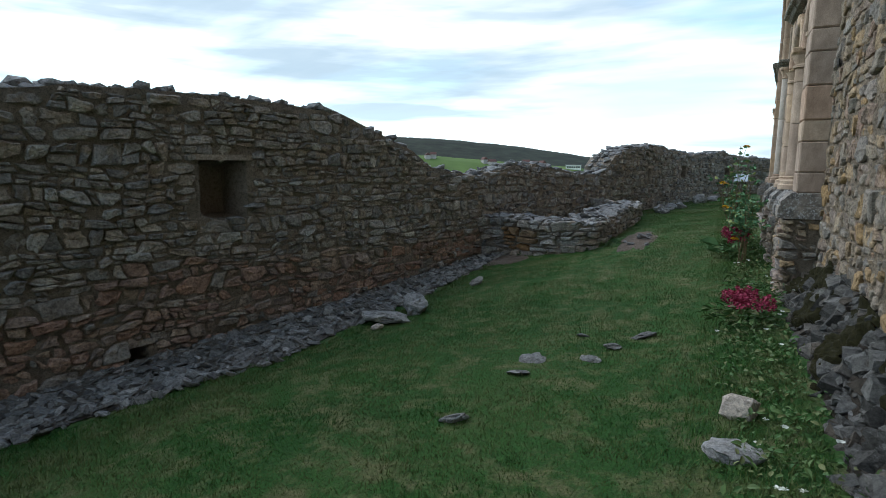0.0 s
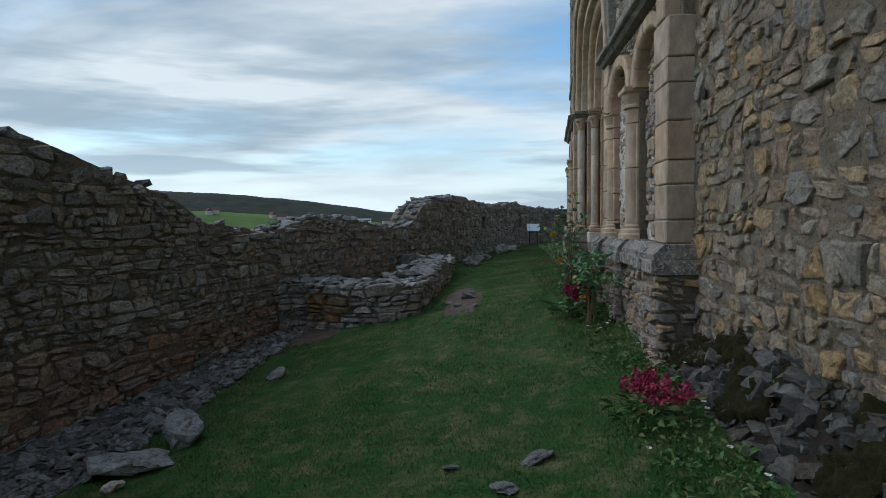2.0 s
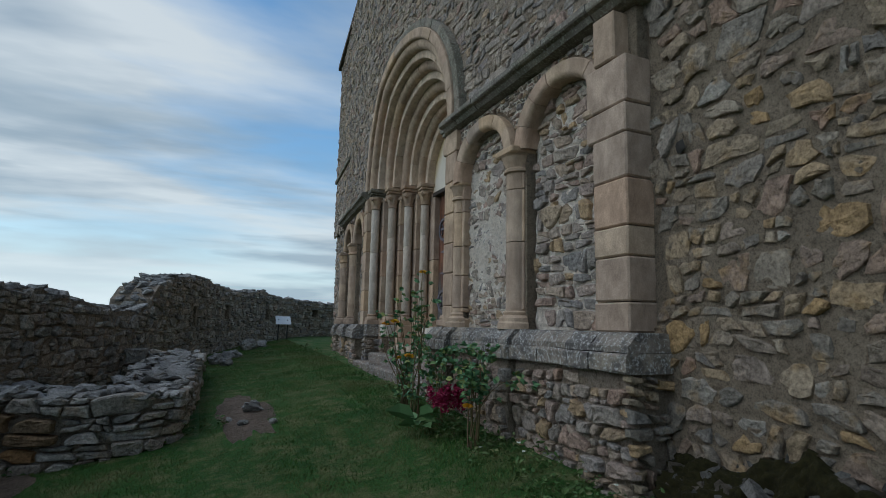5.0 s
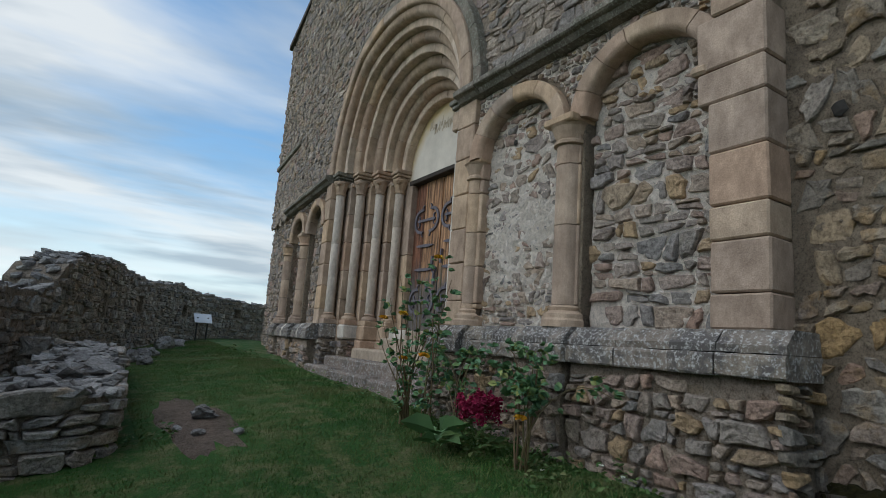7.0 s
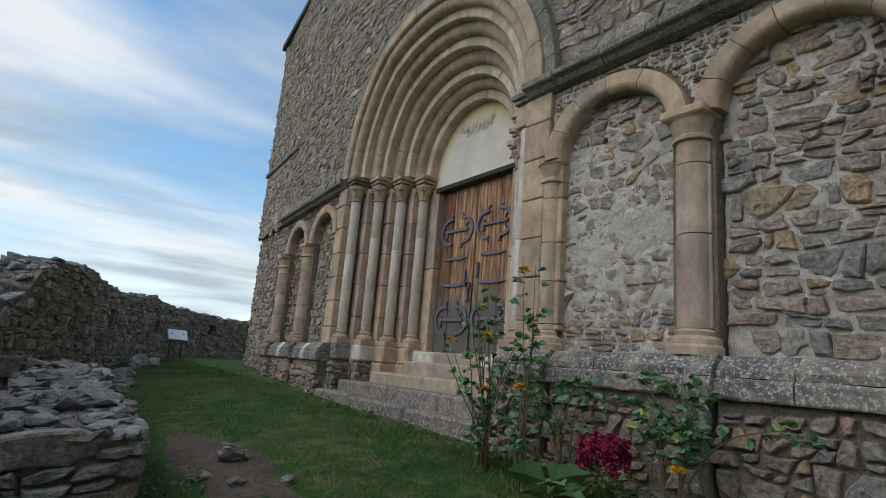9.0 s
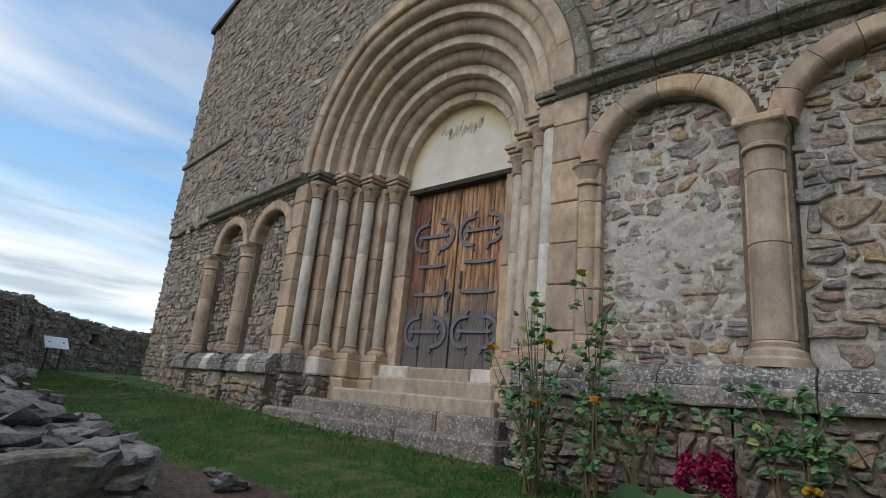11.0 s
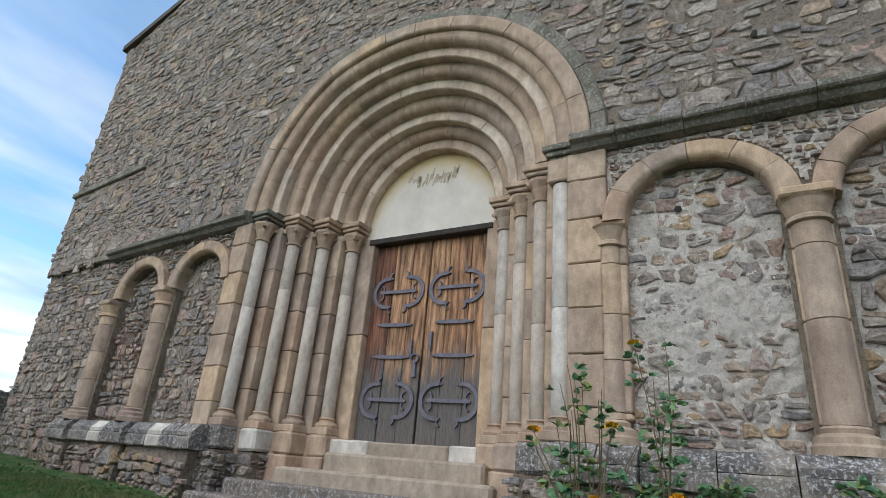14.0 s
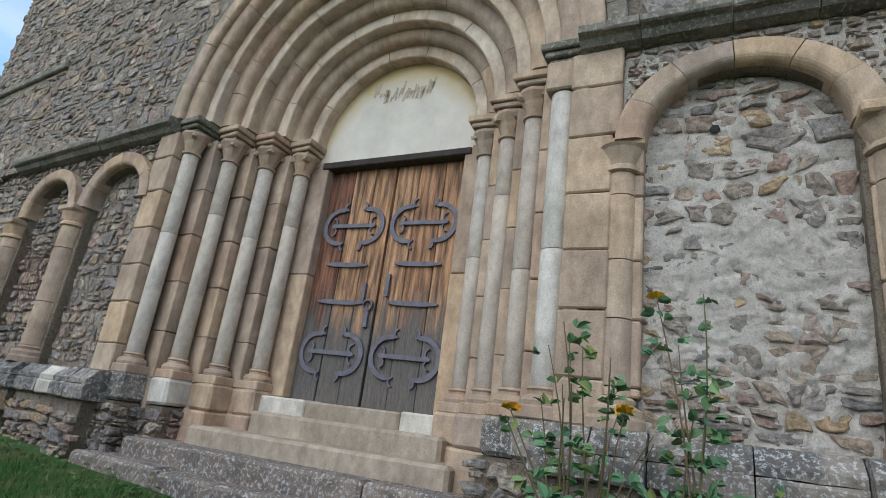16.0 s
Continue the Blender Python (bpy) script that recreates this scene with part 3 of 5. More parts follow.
def ground_z(x, y):
    cx, cy = max(-8.0, min(x, 0.2999)), max(-9.0, min(y, 25.999))
    i = next(k for k in range(6) if cx < YARD_X[k + 1])
    j = next(k for k in range(6) if cy < YARD_Y[k + 1])
    a, b = (cx - YARD_X[i]) / (YARD_X[i + 1] - YARD_X[i]), (cy - YARD_Y[j]) / (YARD_Y[j + 1] - YARD_Y[j])
    z = (YARD_Z[j][i] * (1 - a) + YARD_Z[j][i + 1] * a) * (1 - b) + (YARD_Z[j + 1][i] * (1 - a) + YARD_Z[j + 1][i + 1] * a) * b
    z += 0.035 * noise.noise((x * 0.5, y * 0.5, 3)) + 0.015 * noise.noise((x * 1.7, y * 1.7, 8))
    return z


def lathe(profile, seg=20, a0=0.0, a1=2 * math.pi):
    """Turns (radius, z) pairs about the z axis."""
    closed = abs(a1 - a0 - 2 * math.pi) < 1e-6
    n = seg if closed else seg + 1
    V = [(r * math.cos(a0 + (a1 - a0) * k / seg), r * math.sin(a0 + (a1 - a0) * k / seg), z) for r, z in profile for k in range(n)]
    F = []
    for i in range(len(profile) - 1):
        for k in range(seg):
            q = (k + 1) % n
            F.append((i * n + k, i * n + q, (i + 1) * n + q, (i + 1) * n + k))
    return V, F


# ---- ground ----
def make_ground():
    def axis(lo, hi, step, far):
        core = list(np.arange(lo, hi + 1e-6, step))
        out, s = [], step
        p = hi
        while p < far:
            s *= 1.6
            p += s
            out.append(p)
        neg, s, p = [], step, lo
        while p > -far:
            s *= 1.6
            p -= s
            neg.append(p)
        return neg[::-1] + core + out
    xs, ys = axis(-9.0, 1.5, 0.2, 3500), axis(-12.0, 26.0, 0.25, 3500)

    def z(x, y):
        base = ground_z(x, y)
        away = max(0, -8.5 - x, y - 27, -14 - y, x - 30)
        return base - min(38.0, 0.45 * max(0, away))
    V = [(x, y, z(x, y)) for y in ys for x in xs]
    n = len(xs)
    F = [(j * n + i, j * n + i + 1, (j + 1) * n + i + 1, (j + 1) * n + i) for j in range(len(ys) - 1) for i in range(n - 1)]
    tagged(mesh_ob("ground", V, F, TURF, None, "", True), "mown green turf with worn yellowish patches", "ground", "", "structure")


make_ground()


def patch(name, x, y, rx, ry, material, label, seed, rise=0.02, turn=0.0):
    """A low irregular patch lying on the ground."""
    V, F = [], []
    rings, seg = 6, 40
    for k in range(rings + 1):
        for q in range(seg):
            a = 2 * math.pi * q / seg
            rr = k / rings * (1 + 0.35 * noise.noise((math.cos(a) * 1.6, math.sin(a) * 1.6, seed)) + 0.3 * noise.noise((math.cos(a) * 5, math.sin(a) * 5, seed)))
            dx, dy = rx * rr * math.cos(a), ry * rr * math.sin(a)
            px, py = x + dx * math.cos(turn) - dy * math.sin(turn), y + dx * math.sin(turn) + dy * math.cos(turn)
            V.append((px, py, ground_z(px, py) + rise * (1 - (k / rings) ** 2) + (0.004 if k < rings else -0.02)))
    for k in range(rings):
        for q in range(seg):
            b = (q + 1) % seg
            F.append((k * seg + q, k * seg + b, (k + 1) * seg + b, (k + 1) * seg + q))
    return tagged(mesh_ob(name, V, F, material, None, "", True), label, "ground", "", "structure")


patch("bare_earth", -2.42, 5.0, 0.40, 1.75, DIRT, "bare trodden reddish earth beside the low wall", 4, 0.006)
patch("bare_earth", -5.0, 3.6, 0.5, 0.7, DIRT, "bare earth in the corner of the yard wall", 9, 0.03)

# ---- church wall ----
FACE, NEAR_FACE = 0.24, 0.28


def verge(y):
    """The sloping edge of the gable."""
    return 10.55 + 0.25 * (15.8 - abs(y))


core = join([
    strip_plate(NEAR_FACE, 1.8, -15.8, 0.02, -1.5, 15.0, top=verge),
    strip_plate(FACE, 1.8, 0.02, 15.8, SPRING, 15.0, [(CY, 2.45, SPRING, 0.93)], top=verge),
    strip_plate(0.16, 0.62, 0.02, 3.86, 1.3, SPRING, [(1.085, 0.665, 3.42, 0.82), (2.76, 0.64, 3.42, 0.80)]),
    strip_plate(0.16, 0.62, 8.54, 12.4, 1.3, SPRING, [(9.58, 0.6, 3.44, 0.82), (11.25, 0.6, 3.44, 0.82)]),
    strip_plate(0.29, 1.8, 0.02, 1.85, 1.3, SPRING), strip_plate(0.28, 1.8, 1.85, 3.86, 1.3, SPRING),
    strip_plate(0.29, 1.8, 8.54, 10.4, 1.3, SPRING), strip_plate(0.30, 1.8, 10.4, 12.4, 1.3, SPRING),
    strip_plate(0.07, 1.8, -0.02, 3.86, -1.0, 1.3), strip_plate(0.07, 1.8, 8.54, 12.4, -1.0, 1.3),
    strip_plate(0.34, 1.8, 12.4, 15.8, -1.0, SPRING),
    strip_plate(1.52, 1.8, 3.8, 8.6, -1.0, 7.2),
    strip_plate(0.42, 1.8, 15.8, 15.82, -1.0, 10.3),
])
wall_church = tagged(mesh_ob("wall_church", *core, MORTAR), "tall rubble stone church front with pale mortar", "wall", "", "structure")
# side and back of the church, closing the place
side = join([box_data(1.8, 24.0, 14.8, 15.8, -1, 10.6), box_data(1.8, 24.0, -16.0, -15.5, -1, 9.9), box_data(23.6, 24.0, -16, 15.8, -1, 9.9)])
tagged(mesh_ob("wall_church_side", *side, MORTAR), "plain rubble side walls of the church", "wall", "", "structure")
roof_v = [(x, y, z + dz) for x in (0.1, 24.0) for y, z in ((15.88, 10.54), (0.0, 14.52), (-15.88, 10.54)) for dz in (0.0, 0.16)]
roof_f = [(0, 1, 3, 2), (2, 3, 5, 4), (6, 8, 9, 7), (8, 10, 11, 9), (0, 2, 8, 6), (2, 4, 10, 8), (1, 7, 9, 3), (3, 9, 11, 5), (0, 6, 7, 1), (4, 5, 11, 10)]
tagged(mesh_ob("roof", roof_v, roof_f, ROOF), "dark roof edge along the gable", "roof", "", "structure")


def on_face(x):
    return lambda u, v, d: (x - d, u, v)


# joints of dark string course at the corner, hood over the arch
tagged(mesh_ob("string_course", *box_data(FACE - 0.07, FACE + 0.1, 12.7, 15.85, 6.30, 6.43, 0.02), CORNICE), "dark weathered stone ledge on the church corner", "ledge", "", "structure")

# ---- plinth ----
def moulded(name, y0, y1, front, parent, seed, material=PLINTH, z=1.16, deep=0.45):
    """One plinth stone: upright band, sloping top."""
    f = front
    rnd = random.Random(seed)
    low_course = [(f, z), (f - 0.012, z + 0.015), (f - 0.012, z + 0.125), (f + 0.004, z + 0.147), (f + deep, z + 0.147), (f + deep, z)]
    top_course = [(f + 0.012, z + 0.152), (f + 0.008, z + 0.20), (f + 0.035, z + 0.225), (f + 0.095, z + 0.285), (f + 0.105, z + 0.30), (f + deep, z + 0.30), (f + deep, z + 0.152)]
    for prof in (low_course, top_course):
        e = rnd.uniform(-0.006, 0.006)
        n, cuts = len(prof), 5
        V = []
        for q in range(cuts + 1):
            y = y0 + 0.004 + (y1 - y0 - 0.008) * q / cuts
            V += [(x + e + rnd.uniform(-0.007, 0.005), y, zz + rnd.uniform(-0.004, 0.004)) for x, zz in prof]
        F = [(q * n + k, q * n + (k + 1) % n, (q + 1) * n + (k + 1) % n, (q + 1) * n + k) for q in range(cuts) for k in range(n)] + [tuple(range(n))[::-1], tuple(range(cuts * n, cuts * n + n))]
        mesh_ob(name, V, F, material, parent)


plinth_right = thing("plinth", (0, 0, 0), "grey lichen-spotted moulded stone plinth on the church front", "plinth", "plinths", "structure")
plinth_left = thing("plinth", (0, 0, 0), "grey moulded stone plinth with pale repairs", "plinth", "plinths", "structure")
for k, (a, b, f) in enumerate([(-0.16, 0.28, -0.17), (0.28, 0.62, -0.17), (0.62, 1.15, -0.09), (1.15, 1.66, -0.09), (1.66, 2.26, -0.14), (2.26, 2.75, -0.05), (2.75, 3.28, -0.05), (3.28, 3.6, -0.12), (3.6, 3.95, -0.12)]):
    moulded("plinth_stone", a, b, f, plinth_right, k)
for k, (a, b, f) in enumerate([(8.45, 8.8, -0.14), (8.8, 9.1, -0.14), (9.1, 9.6, -0.05), (9.6, 10.12, -0.05), (10.12, 10.4, -0.12), (10.4, 10.7, -0.12), (10.7, 11.2, -0.05), (11.2, 11.82, -0.05), (11.82, 12.15, -0.12), (12.15, 12.5, -0.12)]):
    moulded("plinth_stone", a, b, f, plinth_left, k + 20, WHITE_SHAFT if k in (2, 6) else PLINTH)

# ---- arcades ----
def half_column(parent, y, r, z0, z1, joints, x=0.10, material=ASHLAR, flank=0.15, worn=False):
    """An engaged column on a narrow pier, drum by drum, with base and capital."""
    zs = [z0 + 0.20] + joints + [z1 - 0.26]
    for a, b in zip(zs, zs[1:]):
        V, F = lathe([(r, a + 0.004), (r, b - 0.004)], 14, math.pi / 2, 3 * math.pi / 2)
        V = [(x + 0.06 + px, y + py, pz) for px, py, pz in V]
        top = [i for i in range(15, 30)]
        V2, F2 = box_data(x + 0.03, 0.5, y - flank, y + flank, a + 0.004, b - 0.004, 0.012)
        mesh_ob("drum", *join([(V, F + [tuple(range(15))[::-1], tuple(top)]), (V2, F2)]), material, parent)
    prof = [(r + 0.09, z0), (r + 0.09, z0 + 0.06), (r + 0.075, z0 + 0.08), (r + 0.075, z0 + 0.12), (r + 0.02, z0 + 0.15), (r + 0.03, z0 + 0.18), (r, z0 + 0.20)]
    V, F = lathe(prof, 16, math.pi / 2, 3 * math.pi / 2)
    b = [(x + 0.06 + px, y + py, pz) for px, py, pz in V], F
    mesh_ob("base", *join([b, box_data(x - 0.02, 0.5, y - flank - 0.02, y + flank + 0.02, z0, z0 + 0.12, 0.015)]), material, parent)
    prof = [(r, z1 - 0.26), (r + 0.03, z1 - 0.25), (r + 0.03, z1 - 0.22), (r + 0.005, z1 - 0.20), (r + 0.05, z1 - 0.08), (r + 0.07, z1 - 0.06)]
    V, F = lathe(prof, 16, math.pi / 2, 3 * math.pi / 2)
    b = [(x + 0.06 + px, y + py, pz) for px, py, pz in V], F
    out = 0.03 if worn else 0.14
    abacus = box_data(x - out, 0.5, y - flank - out * 0.3, y + flank + out * 0.3, z1 - 0.06, z1 + 0.02, 0.015)
    fill_block = box_data(x + 0.02, 0.5, y - flank, y + flank, z1 - 0.26, z1 - 0.06, 0.01)
    mesh_ob("capital", *join([b, abacus, fill_block]), material, parent)


def arch_ring(parent, c, r0, r1, zs, kz, x0, x1, count, material=ASHLAR, roll=0.0, name="voussoir", a0=0.0, a1=math.pi, seed=1):
    """Voussoirs of an arch: square blocks with a rounded front arris where roll is set."""
    rnd = random.Random(seed)
    cuts = [0.0]
    for k in range(count):
        cuts.append(cuts[-1] + rnd.uniform(0.8, 1.2))
    cuts = [a0 + (a1 - a0) * k / cuts[-1] for k in cuts]
    if roll:
        prof = [(x1, r0), (x0 + roll, r0)]
        prof += [(x0 + roll - roll * math.sin(q * math.pi / 10) , r0 + roll - roll * math.cos(q * math.pi / 10)) for q in range(1, 6)]
        prof += [(x0, r1 - 0.012), (x0 + 0.012, r1), (x1, r1)]
    else:
        prof = [(x1, r0), (x0 + 0.012, r0), (x0, r0 + 0.012), (x0, r1 - 0.012), (x0 + 0.012, r1), (x1, r1)]
    n = len(prof)
    for a, b in zip(cuts, cuts[1:]):
        g = 0.0035 / r1
        dx = rnd.uniform(-0.004, 0.004)
        steps = max(2, int((b - a) * r1 / 0.09))
        V = []
        for k in range(steps + 1):
            t = a + g + (b - a - 2 * g) * k / steps
            V += [(x + dx, c + r * math.cos(t), zs + kz * r * math.sin(t)) for x, r in prof]
        F = [(k * n + i, k * n + (i + 1) % n, (k + 1) * n + (i + 1) % n, (k + 1) * n + i) for k in range(steps) for i in range(n)]
        F += [tuple(range(n))[::-1], tuple(range(steps * n, steps * n + n))]
        mesh_ob(name, V, F, material, parent)


arcade_right = thing("blind_arcade", (0, 0, 0), "two sandstone blind arches on engaged columns filled with rubble", "arcade", "blind arcades", "structure")
arcade_left = thing("blind_arcade", (0, 0, 0), "narrow pair of sandstone blind arches beside the portal", "arcade", "blind arcades", "structure")
# square corner pilaster, block on block
zs = [1.46, 1.70, 2.06, 2.31, 2.70, 3.08, 3.34, 3.75, 4.20]
for k, (a, b) in enumerate(zip(zs, zs[1:])):
    block("pilaster_block", 0.0, 0.5, 0.0 if k < 7 else 0.12, 0.42 + (0.08 if k in (5, 6) else 0) - (0.03 if k == 7 else 0), a + 0.004, b - 0.004, ASHLAR, arcade_right, 0.014, 0.006, seed=k)
block("impost_stub", -0.01, 0.4, 0.42, 0.56, 3.34, 3.42, ASHLAR, arcade_right, 0.02)
half_column(arcade_right, 1.935, 0.135, 1.46, 3.45, [2.41, 3.0])
half_column(arcade_right, 3.50, 0.10, 1.46, 3.45, [1.72, 2.15, 2.55, 3.02], 0.12, worn=True)
arch_ring(arcade_right, 1.085, 0.60, 0.80, 3.43, 0.86, 0.06, 0.45, 7, roll=0.07, seed=3)
arch_ring(arcade_right, 2.74, 0.60, 0.80, 3.43, 0.86, 0.06, 0.45, 6, roll=0.07, seed=5)
for k, (a, b) in enumerate([(1.46, 1.75), (1.75, 2.2), (2.2, 2.62), (2.62, 3.05), (3.05, 3.5), (3.5, 3.92), (3.92, 4.24)]):
    block("pier_block", 0.085, 0.6, 3.56 if k < 5 else 3.5, 3.88, a + 0.004, b - 0.004, ASHLAR, arcade_right, 0.012, 0.004, seed=k)
    block("pier_block", 0.085, 0.6, 8.52, 8.88, a + 0.004, b - 0.004, ASHLAR, arcade_left, 0.012, 0.004, seed=k)
half_column(arcade_left, 10.41, 0.15, 1.46, 3.45, [2.2, 2.9])
half_column(arcade_left, 12.07, 0.16, 1.46, 3.40, [2.1, 2.55, 3.0])
arch_ring(arcade_left, 9.58, 0.58, 0.78, 3.45, 0.86, 0.06, 0.45, 6, roll=0.06, seed=7)
arch_ring(arcade_left, 11.25, 0.58, 0.78, 3.45, 0.86, 0.06, 0.45, 6, roll=0.06, seed=8)


def cornice(parent, y0, y1, z, seed, front=-0.06, material=CORNICE):
    rnd = random.Random(seed)
    y = y0
    while y < y1 - 0.05:
        e = min(y1, y + rnd.uniform(0.45, 0.85))
        if y1 - e < 0.2:
            e = y1
        f = front + rnd.uniform(-0.01, 0.01)
        prof = [(f + 0.17, z), (f + 0.10, z + 0.02), (f + 0.06, z + 0.07), (f + 0.015, z + 0.085), (f, z + 0.10), (f, z + 0.155), (f + 0.03, z + 0.175), (f + 0.45, z + 0.20), (f + 0.45, z)]
        n = len(prof)
        V = [(px + rnd.uniform(-0.004, 0.004), yy, pz + rnd.uniform(-0.005, 0.005)) for yy in (y + 0.003, e - 0.003) for px, pz in prof]
        F = [(k, (k + 1) % n, n + (k + 1) % n, n + k) for k in range(n)] + [tuple(range(n))[::-1], tuple(range(n, 2 * n))]
        mesh_ob("cornice_stone", V, F, material, parent)
        y = e


cornice_right = thing("cornice", (0, 0, 0), "dark mossy moulded stone cornice above the blind arches", "cornice", "cornices", "structure")
cornice_left = thing("cornice", (0, 0, 0), "dark mossy moulded stone cornice above the blind arches", "cornice", "cornices", "structure")
cornice(cornice_right, -0.08, 3.82, 4.22, 1)
cornice(cornice_left, 8.58, 12.55, 4.22, 2)

# ---- portal ----
portal = thing("portal", (0, CY, 0), "stepped sandstone portal with columns and nested round arches", "portal", "", "structure")
portal.location = (0, 0, 0)
ARRIS = [(1.26, 0.97), (1.26, 1.32), (0.98, 1.32), (0.98, 1.66), (0.70, 1.66), (0.70, 2.00), (0.40, 2.00), (0.40, 2.34), (0.10, 2.34)]
COLS = [(1.14, 1.205), (0.86, 1.545), (0.575, 1.885), (0.265, 2.225)]
heights = [0.95, 1.46, 1.95, 2.5, 3.05, 3.6, 4.24]
for side_k, sg in enumerate((-1, 1)):
    for k, (a, b) in enumerate(zip(heights, heights[1:])):
        # one block of each step of the jamb in every course
        for s in range(4):
            x_in, h_in = ARRIS[2 * s]
            h_out = ARRIS[2 * s + 2][1]
            x_out = ARRIS[2 * s + 2][0]
            block("jamb_block", x_in, 1.6, CY + sg * h_in if sg > 0 else CY - h_out - 0.0, CY + sg * (h_out + 0.0) if sg > 0 else CY - h_in, a + 0.003, b - 0.003, ASHLAR, portal, 0.009, 0.005, seed=s * 10 + k)
        block("jamb_block", 0.10, 1.6, CY + 2.34 if sg > 0 else CY - 2.46, CY + 2.46 if sg > 0 else CY - 2.34, a + 0.003, b - 0.003, ASHLAR, portal, 0.009, 0.005, seed=90 + k)


def column(x, y, z0, z1, r, material, base_mat, rnd, plain=False):
    """A free shaft with its moulded base and carved capital."""
    col = thing("column", (x, y, 0), "", "")
    del_keys = [k for k in ("label", "category") if k in col]
    for k in del_keys:
        del col[k]
    joint = rnd.uniform(0.35, 0.75)
    zc, zb = z1 - 0.27, z0 + 0.22
    for a, b in ((zb, zb + (zc - zb) * joint), (zb + (zc - zb) * joint + 0.004, zc)):
        V, F = lathe([(r - 0.004, a), (r, a + 0.006), (r, b - 0.006), (r - 0.004, b)], 20)
        mesh_ob("shaft", V, F, material, col, "", True)
    base = join([box_data(-r - 0.06, r + 0.06, -r - 0.06, r + 0.06, z0, z0 + 0.09, 0.01), lathe([(r + 0.055, z0 + 0.09), (r + 0.06, z0 + 0.12), (r + 0.045, z0 + 0.15), (r + 0.012, z0 + 0.165), (r + 0.012, z0 + 0.185), (r + 0.025, z0 + 0.20), (r, z0 + 0.22)], 20)])
    mesh_ob("base", *base, base_mat, col)
    if plain:
        mesh_ob("top_block", *box_data(-r - 0.02, r + 0.05, -r - 0.03, r + 0.03, zc + 0.012, z1, 0.015, 0.004, rnd), ASHLAR, col)
        col.parent = portal
        return col
    V, F = lathe([(r, zc), (r + 0.02, zc + 0.008), (r + 0.022, zc + 0.03), (r, zc + 0.04), (r + 0.008, zc + 0.09), (r + 0.03, zc + 0.17), (r + 0.07, zc + 0.24), (r + 0.07, z1)], 24)
    W = []
    for px, py, pz in V:
        t = max(0, (pz - zc - 0.05) / 0.22)
        a = math.atan2(py, px)
        k = 1 + 0.16 * min(1, t * 2.5) * (abs(math.cos(4 * a)) - 0.5) * (1 if t < 0.85 else 0.4)
        W.append((px * k, py * k, pz))
    # curled leaf tips at the corners
    tips = []
    for q in range(4):
        a = math.pi / 4 + q * math.pi / 2
        tips.append(moved(rock_data(rnd, 0.05, 0.9), (r + 0.07) * math.cos(a), (r + 0.07) * math.sin(a), zc + 0.20))
    mesh_ob("capital", *join([(W, F), *tips]), ASHLAR, col)
    col.parent = portal
    return col


rnd = random.Random(11)
for sg in (-1, 1):
    for k, (x, h) in enumerate(COLS):
        white = sg < 0 and k == 3
        column(x, CY + sg * h, 1.47, 4.25, 0.088 if not white else 0.105, WHITE_SHAFT if white else SHAFT, ASHLAR, rnd, white)
        # plinth under each column, stepping inwards with the jamb
        block("column_plinth", x - 0.17, 1.5, CY + sg * h - 0.17, CY + sg * h + 0.17, 1.2, 1.475, (ASHLAR, ASHLAR, WHITE_SHAFT if sg > 0 else PLINTH, PLINTH)[k], portal, 0.03, 0.008, seed=k)
        if k < 2:
            block("portal_foot", x - 0.2, 1.5, CY + sg * h - 0.19, CY + sg * h + 0.19, 0.5, 1.2, ASHLAR, portal, 0.02, 0.008, seed=k + 40)
            continue
        # outer feet: rubble under the plinth
        c = CY + sg * h
        mesh_ob("foot_core", *box_data(x - 0.16, 1.5, c - 0.17, c + 0.17, 0.4, 1.19), MORTAR, portal)
        lay(rubble(lambda u, v, d: (x - 0.16 - d, u, v), c - 0.19, c + 0.19, 0.5, 1.19, (0.12, 0.26), (0.07, 0.14), (0.02, 0.05), 300 + k, fill=1.0), UPPER_STONE, portal, lambda u, v: True)
        lay([(a, b, V, F if sg > 0 else [f[::-1] for f in F]) for a, b, V, F in rubble(lambda u, v, d: (u, c - sg * (0.17 + d), v), x - 0.16, x + 0.5, 0.5, 1.19, (0.12, 0.26), (0.07, 0.14), (0.02, 0.05), 310 + k, fill=1.0)], UPPER_STONE, portal, lambda u, v: True)
    # impost moulding following the steps
    for k in range(4):
        x, h = COLS[k]
        for j, (dz, pr) in enumerate(((4.245, 0.10), (4.29, 0.135), (4.345, 0.165))):
            block("impost", x - pr, 1.6, CY + sg * h - pr - 0.02, CY + sg * h + pr + 0.02, dz, dz + (0.045, 0.055, 0.075)[j], CORNICE if k == 3 else ASHLAR, portal, 0.012, 0.003, seed=j)
# archivolts
ORD_X = [1.26, 0.98, 0.70, 0.40, 0.13]
ORD_R = [1.04, 1.34, 1.68, 2.02, 2.34]
for k in range(4):
    arch_ring(portal, CY, ORD_R[k], ORD_R[k] + 0.19, SPRING, 0.985 - 0.012 * k, ORD_X[k + 1] + 0.14, 1.6, 7 + k, LIMEWASH, roll=0.0, seed=20 + k)
    arch_ring(portal, CY, ORD_R[k] + 0.15, ORD_R[k] + 0.36, SPRING, 0.98 - 0.012 * k, ORD_X[k + 1] + (0.0 if k < 3 else 0.0), 1.6, 7 + 2 * k, roll=0.095, seed=30 + k)
arch_ring(portal, CY, 2.36, 2.56, SPRING, 0.93, 0.06, 0.8, 15, roll=0.05, seed=40)
arch_ring(portal, CY, 2.56, 2.72, SPRING, 0.93, 0.10, 0.6, 23, CORNICE, seed=41, name="hood_stone")
